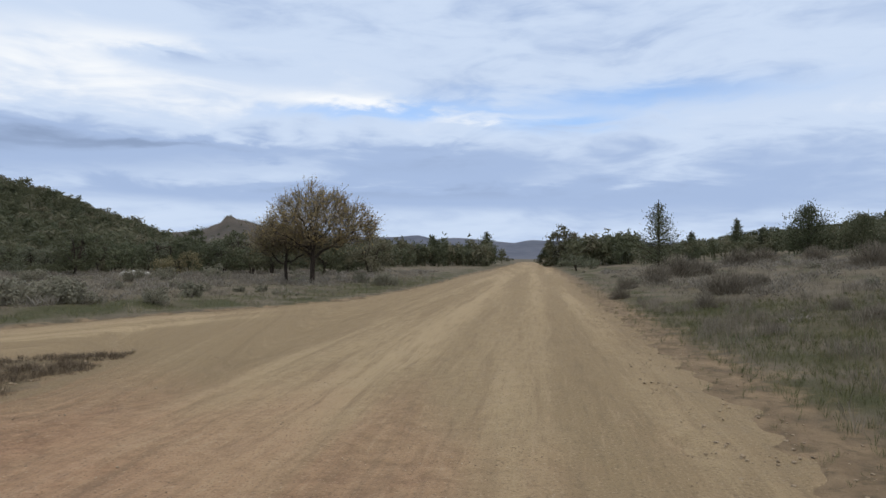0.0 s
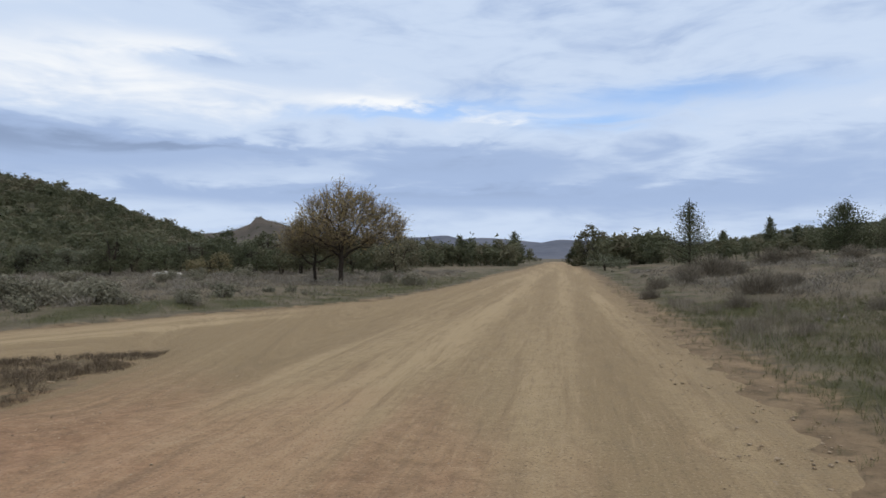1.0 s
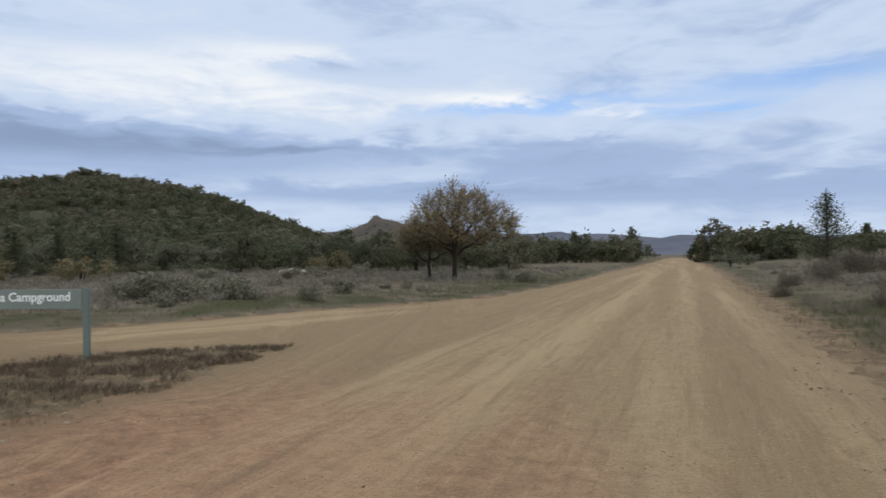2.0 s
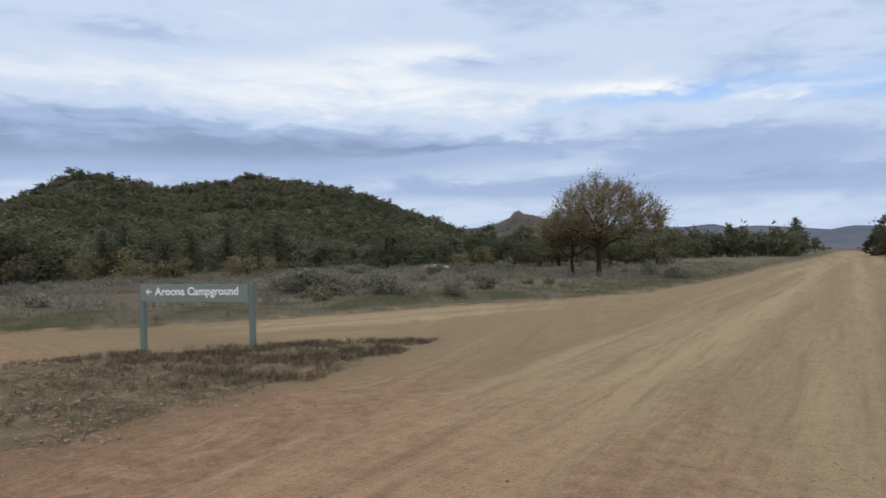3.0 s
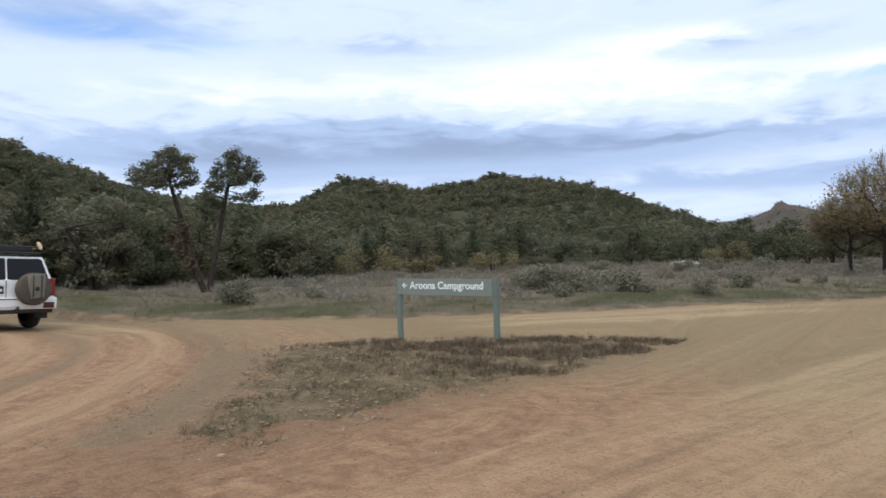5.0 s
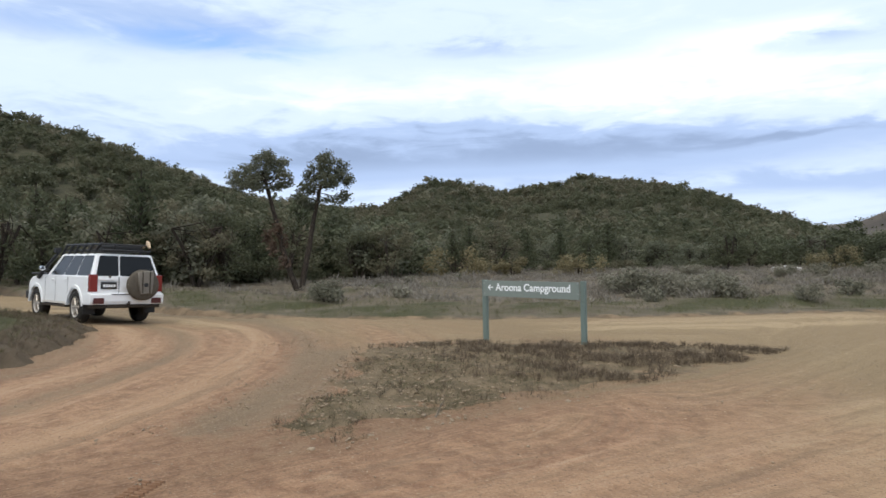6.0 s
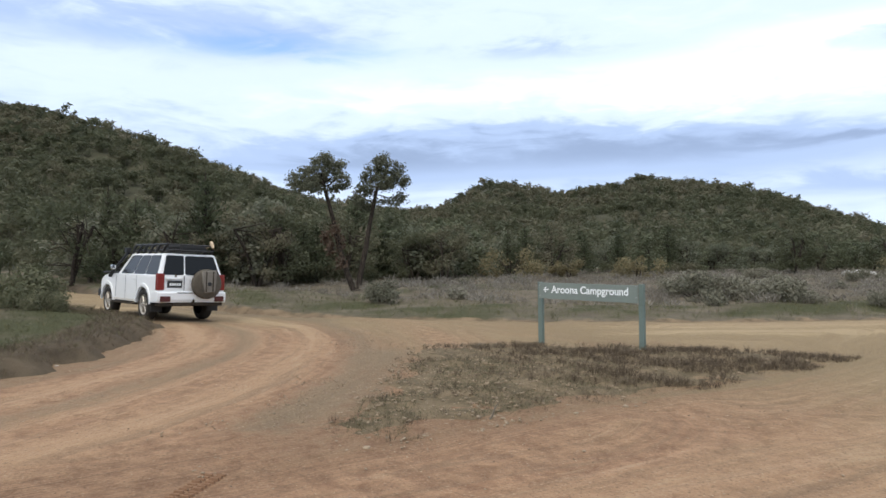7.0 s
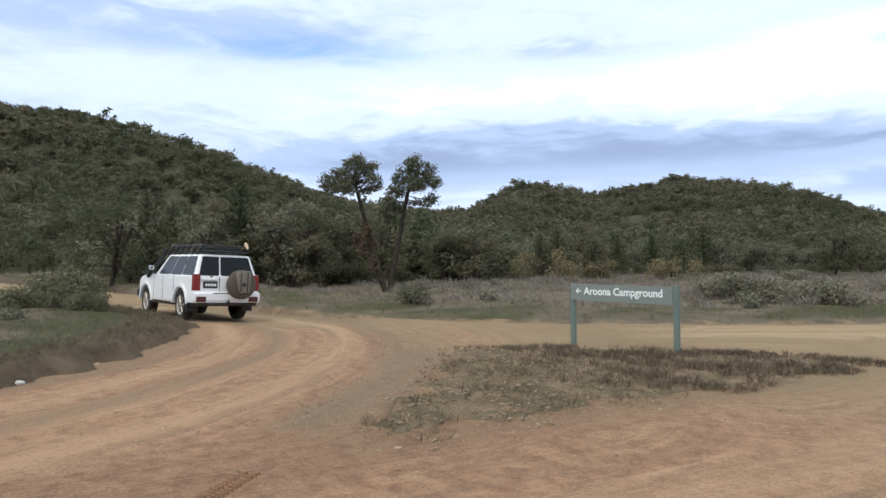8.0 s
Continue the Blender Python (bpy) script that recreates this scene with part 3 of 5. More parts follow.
def tube(points, radii, sides=6):
    """A tapered limb along a line of points."""
    p = np.asarray(points, float)
    t = np.gradient(p, axis=0)
    t /= np.linalg.norm(t, axis=1)[:, None] + 1e-9
    ref = np.where(np.abs(t[:, 2:3]) > 0.9, np.array([[1.0, 0, 0]]), np.array([[0, 0, 1.0]]))
    u = np.cross(t, ref)
    u /= np.linalg.norm(u, axis=1)[:, None] + 1e-9
    w = np.cross(t, u)
    a = np.linspace(0, 2 * np.pi, sides, endpoint=False)
    v = p[:, None] + np.asarray(radii)[:, None, None] * (u[:, None] * np.cos(a)[None, :, None] + w[:, None] * np.sin(a)[None, :, None])
    i = np.arange(len(p) * sides).reshape(len(p), sides)
    j = np.roll(i, -1, 1)
    return v.reshape(-1, 3), np.stack([i[:-1], j[:-1], j[1:], i[1:]], -1).reshape(-1, 4)


def join(pieces):
    vs, qs, n = [], [], 0
    for v, q in pieces:
        vs.append(v)
        qs.append(q + n)
        n += len(v)
    return np.concatenate(vs), np.concatenate(qs)


def limb(r, start, way, length, bend=0.15, lift=0.0, n=6):
    """A crooked line that starts out one way and drifts."""
    p, d = [np.asarray(start, float)], np.asarray(way, float) / np.linalg.norm(way)
    for _ in range(n):
        d = d + r.normal(size=3) * bend + np.array([0, 0, lift])
        d /= np.linalg.norm(d)
        p.append(p[-1] + d * length / n)
    return np.array(p), d


def plant(name, wood, foliage, bark_mat, leaf_mat, label, category, m, group="", leaf_label="", parts=("trunk", "crown")):
    """A tree or shrub: an Empty at its foot with a trunk and a crown."""
    e = new(name)
    e.empty_display_size = 0.3
    if wood is not None:
        put(parts[0], mesh_of(parts[0], wood[0], wood[1], None, bark_mat, True), e)
    if foliage is not None:
        put(parts[1], mesh_of(parts[1], foliage[0], foliage[1], None, leaf_mat), e, leaf_label)
    e.matrix_basis = m
    return tagged(e, label, category, group)


def foot(x, y, sink=0.05):
    return float(land_height(np.array([float(x)]), np.array([float(y)]))[0]) - sink


def polar(a, d):
    return -d * math.sin(radians(a)), d * math.cos(radians(a))


def at(x, y, turn=0.0, size=1.0, sink=0.05):
    return pose(x, y, foot(x, y, sink), 0, 0, turn) @ Matrix.Diagonal((size, size, size, 1))


def dense_pine(r, h, w, count, size):
    """Native pine: a straight stem with many short limbs that rise outward, feathered with leaf sprays to a ragged point."""
    stem = tube([(0, 0, -0.1), (0.03, 0.02, h * 0.5), (0, 0, h * 0.97)], [0.024 * h, 0.016 * h, 0.004 * h], 7)
    n = 64
    t0 = 0.04 + 0.90 * (np.arange(n) + r.random(n)) / n
    a = np.arange(n) * 2.4 + r.normal(size=n) * 0.4
    length = 0.58 * w * (1 - t0) ** 0.95 * np.minimum(1, 0.55 + 3.0 * t0) * r.uniform(0.55, 1.12, n) + 0.05 * w
    way = np.stack([np.cos(a), np.sin(a), r.uniform(0.35, 0.95, n) * (0.5 + t0)], 1)
    way /= np.linalg.norm(way, axis=1)[:, None]
    root = np.stack([np.zeros(n), np.zeros(n), h * (t0 * 0.93)], 1)
    pieces = [stem] + [tube([p, p + d * q], [0.006 * h, 0.002 * h], 3) for p, d, q in zip(root, way, length)]
    i = r.choice(n, count, p=length / length.sum())
    s = r.random(count) ** 0.7
    c = root[i] + way[i] * (length[i] * s)[:, None] + r.normal(size=(count, 3)) * (0.035 * w + 0.05 * w * (1 - t0[i]))[:, None]
    u = way[i] + r.normal(size=(count, 3)) * 0.5 + np.array([0, 0, 0.4])
    u /= np.linalg.norm(u, axis=1)[:, None]
    x_ = np.cross(u, r.normal(size=(count, 3)))
    x_ /= np.linalg.norm(x_, axis=1)[:, None]
    q = size * r.uniform(0.6, 1.3, (count, 1))
    v = np.stack([c - u * q, c - x_ * q * 0.45, c + u * q, c + x_ * q * 0.45], 1).reshape(-1, 3)
    return join(pieces), (v, np.arange(count * 4).reshape(-1, 4))


def roundhead(r, h, width, count, size, puffs=14, low=0.35, stems=1):
    """A broad tree with several stems and a lumpy crown."""
    pieces, cs, rs = [], [], []
    for s in range(stems):
        a = r.uniform(0, 6.283)
        p, _ = limb(r, (0.1 * math.cos(a), 0.1 * math.sin(a), 0), (0.25 * math.cos(a), 0.25 * math.sin(a), 1), h * 0.6, 0.08, 0.0, 6)
        pieces.append(tube(p, np.linspace(0.021 * h, 0.011 * h, len(p)), 6))
        for k in range(puffs // stems):
            b = r.uniform(0, 6.283)
            rr = width * 0.5 * math.sqrt(r.random())
            top = h * (low + (1 - low) * r.random() * math.sqrt(max(0.05, 1 - (rr / (width * 0.55)) ** 2)))
            c = np.array([rr * math.cos(b), rr * math.sin(b), top * 0.92])
            b0 = p[r.integers(2, len(p))]
            q = np.array([b0, (b0 + c) / 2 + r.normal(size=3) * 0.04 * h, c])
            pieces.append(tube(q, [0.008 * h, 0.005 * h, 0.002 * h], 3))
            cs.append(c)
            rs.append(width * r.uniform(0.12, 0.22))
    return join(pieces), leaves(r, cs, rs, count, size, 1.5, 0.8, 0.35, 1.0)


def shrub(r, h, width, count, size, face=1.1):
    """A low dome of twigs and small leaves."""
    pieces, cs, rs = [], [], []
    for k in range(12):
        a, o = r.uniform(0, 6.283), r.uniform(0.1, 1) ** 0.6
        tip = np.array([math.cos(a) * o * width * 0.42, math.sin(a) * o * width * 0.42, h * (0.9 - 0.45 * o * o) * r.uniform(0.7, 1.0)])
        q = np.array([(tip[0] * 0.15, tip[1] * 0.15, 0), tip * (0.6, 0.6, 0.5), tip])
        pieces.append(tube(q, [0.02 * h, 0.013 * h, 0.006 * h], 3))
        cs += [tip * 0.9, tip * (0.8, 0.8, 0.5)]
        rs += [width * 0.17, width * 0.18]
    v, q = leaves(r, cs, rs, count, size, 1.9, 0.75, 0.5, face)
    v[:, 2] = np.abs(v[:, 2])
    return join(pieces), (v, q)


def hummock(r, count, h, width, length, thin):
    """A low mound of fine dry twigs that point up and outward."""
    d = r.normal(size=(count, 3))
    d /= np.linalg.norm(d, axis=1)[:, None]
    d[:, 2] = np.abs(d[:, 2])
    c = d * np.array([width * 0.5, width * 0.5, h]) * (0.35 + 0.6 * r.random((count, 1)))
    u = d * np.array([0.8, 0.8, 0.6]) + np.array([0, 0, 0.6]) + r.normal(size=(count, 3)) * 0.35
    u *= length * r.uniform(0.5, 1.2, (count, 1)) / np.linalg.norm(u, axis=1)[:, None]
    w = np.cross(u, r.normal(size=(count, 3)))
    w *= thin / np.linalg.norm(w, axis=1)[:, None]
    a = c - u * 0.4
    a[:, 2] = np.maximum(a[:, 2], 0)
    return np.stack([a, c - w, c + u * 0.6, c + w], 1).reshape(-1, 3), np.arange(count * 4).reshape(-1, 4)


def tuft(r, blades, h, w, lean=0.5):
    """A clump of grass blades, each a thin bent sliver."""
    a = r.uniform(0, 6.283, blades)
    root = np.stack([np.cos(a), np.sin(a), np.zeros(blades)], 1) * (r.random(blades) * 0.3 * h)[:, None]
    tip = root + np.stack([np.cos(a) * lean, np.sin(a) * lean, np.ones(blades)], 1) * (h * r.uniform(0.5, 1.1, blades))[:, None] + r.normal(size=(blades, 3)) * 0.1 * h
    side = np.stack([-np.sin(a), np.cos(a), np.zeros(blades)], 1) * w
    mid = root * 0.45 + tip * 0.55 + np.array([0, 0, 0.08 * h])
    v = np.stack([root - side, mid - side * 0.7, tip, mid + side * 0.7], 1).reshape(-1, 3)
    return v, np.arange(blades * 4).reshape(-1, 4)


def scatter(name, kinds, xs, ys, zs, sizes, mat, label, category, tall=None, seed=1, tint=None):
    """Many small plants joined into one object, each turned and sized by chance."""
    r = np.random.default_rng(seed)
    which, turn = r.integers(0, len(kinds), len(xs)), r.uniform(0, 6.283, len(xs))
    tint = r.random(len(xs)) if tint is None else tint
    tall = np.ones(len(xs)) if tall is None else tall
    vs, qs, ts, n = [], [], [], 0
    for k, (v, q) in enumerate(kinds):
        i = np.where(which == k)[0]
        if not len(i):
            continue
        c, s = np.cos(turn[i])[:, None], np.sin(turn[i])[:, None]
        z_ = sizes[i][:, None]
        out = np.stack([(v[None, :, 0] * c - v[None, :, 1] * s) * z_ + xs[i][:, None], (v[None, :, 0] * s + v[None, :, 1] * c) * z_ + ys[i][:, None],
                        v[None, :, 2] * z_ * tall[i][:, None] + zs[i][:, None]], -1)
        vs.append(out.reshape(-1, 3))
        qs.append((q[None] + (np.arange(len(i)) * len(v))[:, None, None]).reshape(-1, 4) + n)
        ts.append(np.repeat(tint[i], len(v)))
        n += len(i) * len(v)
    ob = new(name, mesh_of(name, np.concatenate(vs), np.concatenate(qs), None, mat, False, {"tint": np.concatenate(ts)}))
    return tagged(ob, label, category, "", "stuff")


def random_polar(r, n, a0, a1, d0, d1):
    a, d = np.radians(r.uniform(a0, a1, n)), np.sqrt(r.uniform(d0 * d0, d1 * d1, n))
    return -d * np.sin(a), d * np.cos(a)


# forest on the hills
r = np.random.default_rng(11)


def clump_tree(r, pointed, count, size, masses):
    """A tree for the middle distance and beyond: a few round masses of leaf sprays on a stem."""
    cs, rs = [], []
    if pointed:
        h, w_ = 4.6, 3.0
        for k in range(masses):
            t = 0.22 + 0.60 * (k + 0.5) / masses
            a = r.uniform(0, 6.283)
            o = 0.22 * w_ * (1 - t)
            cs.append((o * math.cos(a), o * math.sin(a), h * t))
            rs.append(w_ * 0.5 * (1.12 - t) * r.uniform(0.85, 1.1) + 0.15)
    else:
        h, w_ = 3.9, 4.4
        for k in range(masses):
            a, o = r.uniform(0, 6.283), w_ * 0.34 * math.sqrt(r.random()) * (masses > 1)
            cs.append((o * math.cos(a), o * math.sin(a), h * (0.40 + 0.34 * r.random() * (1 - (o / w_) ** 2))))
            rs.append(w_ * r.uniform(0.19, 0.27) * (1.5 if masses == 1 else 1))
    tall = 1.3 if pointed else 0.85
    v = leaves(r, cs, [q * 1.05 for q in rs], count, size, 1.5, tall, 0.30, 0.75)[0].reshape(-1, 4, 3)
    c = v.mean(1, keepdims=True)
    v = (c + (v - c) * 1.25)[:, [0, 1, 2]] + (v[:, 3:] - c) * 0.45
    i = np.arange(count * 3).reshape(-1, 3)
    spray = (v.reshape(-1, 3), i[:, [0, 1, 2, 2]])
    stem = tube([(0, 0, -0.4), (0.05, 0.02, 2.2)], [0.12, 0.06], 3)
    return join([spray, stem])


near_kinds = [clump_tree(r, k % 3 == 0, 130, 0.40, 4) for k in range(9)]
far_kinds = [clump_tree(r, k % 3 == 0, 58, 0.60, 3 if k % 2 else 2) for k in range(10)]


def forest(name, profile, near, far, n, a0, a1, label, seed):
    r = np.random.default_rng(seed)
    x, y = random_polar(r, n, a0, a1, near, far * 1.04)
    thin = wave(x, y, 60, seed + 1, 2) + r.normal(size=n) * 0.5 > -1.9
    x, y = x[thin], y[thin]
    z = hill_shape(profile, near, far, 1.0, x, y)
    ok = (z > -0.2) & (np.hypot(x, y) > near * 1.15)
    x, y, z = x[ok], y[ok], z[ok]
    s = r.uniform(0.75, 1.85, len(x)) * np.where(r.random(len(x)) < 0.05, 1.3, 1.0)
    close = np.hypot(x, y) < 0.6 * far
    tint = np.clip(0.42 + 0.26 * wave(x, y, 80, seed + 2, 3) + 0.15 * r.normal(size=len(x)), 0, 0.999)
    scatter(name, near_kinds, x[close], y[close], z[close] - 0.2, s[close], M_WOOD, label, "woodland", r.uniform(0.7, 1.0, close.sum()), seed, tint[close])
    scatter(name, far_kinds, x[~close], y[~close], z[~close] - 0.2, s[~close], M_WOOD, label, "woodland", r.uniform(0.7, 1.0, (~close).sum()), seed + 5, tint[~close])


forest("forest_west", LEFT_HILL, 75, 380, 4600, 57, 98, "dense dark green forest covering the steep hillside", 31)
forest("forest_north", MID_HILL, 95, 480, 6000, 20, 72, "dense olive and dark green forest on the rounded hill", 32)
forest("forest_east", EAST_HILL, 160, 800, 1500, -38, -17, "scattered dark trees over the low hill", 33)

# taller open trees that stand out along the crests
r = np.random.default_rng(36)
crest_kinds = []
for k in range(6):
    cs = [(r.normal() * 0.9, r.normal() * 0.9, 3.2 + r.random() * 1.6) for _ in range(5)]
    crest_kinds.append(join([leaves(r, cs, [0.75] * 5, 60, 0.42, 1.5, 0.8, 0.3), tube([(0, 0, -0.6), (0.1, 0, 2.0), (0.2, 0.1, 4.2)], [0.14, 0.10, 0.05], 4)]))
for name, profile, near, far, n, a0, a1, text in (("forest_west", LEFT_HILL, 75, 380, 60, 61, 95, "open-crowned trees along the steep ridge"),
                                                  ("forest_north", MID_HILL, 95, 480, 80, 24, 56, "open-crowned trees along the rounded ridge")):
    x, y = random_polar(r, n, a0, a1, far * 0.955, far * 1.0)
    scatter(name, crest_kinds, x, y, hill_shape(profile, near, far, 1.0, x, y) - 0.2, r.uniform(0.7, 1.35, n), M_WOOD, text, "woodland", None, int(far))

# a few small trees on the bare hill
r = np.random.default_rng(34)
x, y = random_polar(r, 420, 10, 26, 500, 1520)
scatter("forest_far", far_kinds, x, y, hill_shape(CONE_HILL, 300, 1500, 0.6, x, y) - 0.3, r.uniform(0.5, 1.1, len(x)), M_WOOD, "scattered dark trees on the bare hill", "woodland", None, 35)

# woodland on the level ground between the field and the hills
mid_trees = [clump_tree(r, k % 3 == 1, 420, 0.24, 6) for k in range(9)]
EDGE = [(-45, 70), (-30, 78), (-18, 88), (-10, 115), (0, 130), (8, 100), (14, 88), (22, 80), (30, 72), (40, 62), (50, 54), (58, 46), (66, 40), (75, 38), (84, 42), (92, 48), (106, 60)]


def wood_band(n, depth, seed, a0, a1):
    r = np.random.default_rng(seed)
    a = r.uniform(a0, a1, n)
    d = ridge(EDGE, a) * (1 + depth * r.random(n) ** 1.3)
    x, y = -d * np.sin(np.radians(a)), d * np.cos(np.radians(a))
    sd_, isl_ = road_side(x, y)
    ok = sd_ > 4
    return x[ok], y[ok], d[ok]


x, y, d = wood_band(330, 1.1, 41, 12, 106)
deep = d > 1.1 * ridge(EDGE, np.degrees(np.arctan2(-x, y)))
x, y = x[deep], y[deep]
scatter("woodland", mid_trees, x, y, land_height(x, y) - 0.1, np.random.default_rng(3).uniform(0.75, 1.35, len(x)), M_WOOD,
        "dark green and olive woodland at the foot of the hills", "woodland", None, 42)
x, y, d = wood_band(90, 0.5, 49, 76, 106)
scatter("woodland", mid_trees, x, y, land_height(x, y) - 0.1, np.random.default_rng(8).uniform(0.5, 0.95, len(x)), M_WOOD,
        "dark woodland close behind the bend", "woodland", None, 50)
x, y, d = wood_band(190, 0.12, 51, 14, 106)
scatter("undergrowth", mid_trees, x * 0.98, y * 0.98, land_height(x * 0.98, y * 0.98) - 0.35, np.random.default_rng(9).uniform(0.28, 0.5, len(x)), M_WOOD,
        "dark low bushes under the edge of the woodland", "undergrowth", None, 52)
x, y, d = wood_band(700, 2.0, 43, -45, 12)
scatter("woodland", near_kinds, x, y, land_height(x, y) - 0.1, np.random.default_rng(4).uniform(0.45, 0.85, len(x)), M_WOOD,
        "low dark scrub and trees across the far plain", "woodland", None, 44)
x, y, d = wood_band(420, 0.7, 47, -16, 13)
scatter("woodland", near_kinds, x, y, land_height(x, y) - 0.1, np.random.default_rng(5).uniform(0.9, 1.6, len(x)), M_WOOD,
        "dark belt of pines and scrub across the plain", "woodland", None, 48)

# ---------------------------------------------------------------- single trees
r = np.random.default_rng(71)


def twig_spray(r, ends, way, count, length, thin):
    """Fine twigs that leave the limb ends and turn upward."""
    i = r.integers(0, len(ends), count)
    d = way[i] * 0.8 + r.normal(size=(count, 3)) * 0.38 + np.array([0, 0, 0.75])
    d /= np.linalg.norm(d, axis=1)[:, None]
    a = ends[i] - way[i] * r.uniform(0, 0.3, (count, 1))
    b = a + d * length * r.uniform(0.5, 1.3, (count, 1))
    w = np.cross(d, r.normal(size=(count, 3)))
    w *= thin / np.linalg.norm(w, axis=1)[:, None]
    return (np.stack([a - w, (a + b) / 2 - w, b, (a + b) / 2 + w], 1).reshape(-1, 3), np.arange(count * 4).reshape(-1, 4)), a, b


def along_leaves(r, a, b, count, size, long, jitter):
    """Leaves strung along fine twigs, most of them near the ends."""
    i = r.integers(0, len(a), count)
    t = r.random((count, 1)) ** 0.6
    c = a[i] * (1 - t) + b[i] * t + r.normal(size=(count, 3)) * jitter
    u = (b - a)[i]
    u = u / np.linalg.norm(u, axis=1)[:, None] + r.normal(size=(count, 3)) * 0.45
    u /= np.linalg.norm(u, axis=1)[:, None]
    w = np.cross(u, r.normal(size=(count, 3)))
    w /= np.linalg.norm(w, axis=1)[:, None]
    s = size * r.uniform(0.6, 1.4, (count, 1))
    v = np.stack([c - u * s * long * 0.5, c - w * s * 0.5, c + u * s * long * 0.5, c + w * s * 0.5], 1).reshape(-1, 3)
    return v, np.arange(count * 4).reshape(-1, 4)


def dome_points(r, count, centre, size, low):
    """Points through a lumpy dome, denser towards its rim."""
    d = r.normal(size=(count, 3))
    d /= np.linalg.norm(d, axis=1)[:, None]
    lump = 1 + 0.10 * np.sin(5 * d[:, 0] + 2) * np.sin(4 * d[:, 1] + 1) + 0.08 * np.sin(9 * d[:, 0] - 4 * d[:, 2])
    d *= (r.random(count) ** 0.42 * lump)[:, None]
    d[:, 2] = np.where(d[:, 2] < 0, d[:, 2] * low, d[:, 2])
    return d * np.asarray(size) + np.asarray(centre)


def spreading_tree(seed, stem, domes, where, leaf_count, twig_count, tip, bark_mat, label):
    """Half-bare tree: limbs fan out from the fork and end in upright leafy twigs."""
    r = np.random.default_rng(seed)
    att = np.concatenate([dome_points(r, n, c, s, lo) for n, c, s, lo in domes])
    pieces, ends, way = grow(r, stem, att, 0.25, 6.0, 0.32, 0.05, 60, tip, 2.15)
    twigs, a, b = twig_spray(r, ends, way, twig_count, 0.95, 0.010)
    t = plant("tree", join(pieces), along_leaves(r, a, b, leaf_count, 0.055, 2.2, 0.03), bark_mat, M_AUTUMN, label, "tree", at(*where, 0.0, 0.965), "", "sparse yellow-brown leaves on upright twigs")
    put("brushwood", mesh_of("brushwood", twigs[0], twigs[1], None, M_TWIG), t, "fine grey-brown upright twigs")


spreading_tree(5, [(0, 0, -0.2), (0.02, 0, 0.5), (0.0, 0.02, 1.0), (0.05, 0, 1.5), (0.02, 0.03, 1.8), (0.0, 0.0, 1.95)],
               [(1500, (0.15, 0, 3.30), (3.35, 3.4, 3.0), 0.38), (300, (3.0, -0.2, 3.55), (1.35, 1.5, 1.35), 0.8), (120, (-2.3, 0.3, 3.2), (1.1, 1.4, 1.1), 0.7)],
               (-8.35, 43.2), 13500, 7600, 0.0105, M_DARKBARK, "half-bare spreading tree with dark limbs and yellowing leaves on upright twigs")
spreading_tree(9, [(0, 0, -0.2), (0.02, 0, 0.3), (0.0, 0.0, 0.55)],
               [(300, (-1.0, 0, 2.6), (1.45, 1.4, 1.4), 0.7), (240, (1.3, 0.1, 2.3), (1.3, 1.4, 1.2), 0.7)],
               (-10.3, 44.4), 5200, 2400, 0.015, M_BARK, "small crooked tree with dark forked stems and yellowing leaves")


def leaning_pine(seed, stem, puffs, where, low):
    """Tall leaning native pine: a long bare dark stem, crooked limbs and an open head of separate leafy clumps."""
    r = np.random.default_rng(seed)
    cs, rs = [np.array(c) for c, _ in puffs], [q for _, q in puffs]
    att = np.concatenate([dome_points(r, 46, c, (q, q, q * 0.85), 1.0) for c, q in zip(cs, rs)])
    p = np.array([[np.interp(t, np.linspace(0, 1, len(stem)), [q[i] for q in stem]) for i in range(3)] for t in np.linspace(0, 1, 22)])
    pieces, ends, way = grow(r, p, att, 0.20, 4.0, 0.24, 0.0, 60, 0.014, 2.4)
    t = np.linspace(0, 1, len(p))
    pieces.append(tube(p, 0.165 - 0.085 * t, 9))
    foliage = leaves(r, ends + way * 0.08, np.full(len(ends), 0.34), 8600, 0.072, 1.8, 0.85, 0.10, 0.4)
    tree = plant("pine_tree", join(pieces), foliage, M_BARK, M_OLIVE, "tall leaning pine with a bare dark trunk and open clumpy head", "tree", at(*where, 0.0, 0.90, 0.08), "leaning pair of pines", "open dark olive crown")
    if low:
        c = [np.array(q) for q in low]
        v = leaves(r, c, [0.34] * len(c), 900, 0.09, 2.6, 1.5, 0.1)
        put("dead_foliage", mesh_of("dead_foliage", v[0], v[1], None, M_RUST), tree, "hanging rust-brown dead foliage")


AX = (0.454, 0.891)


def across(u, v, z):
    """A place u metres across and v metres behind the pines' feet."""
    return (AX[0] * u - AX[1] * v, AX[1] * u + AX[0] * v, z)


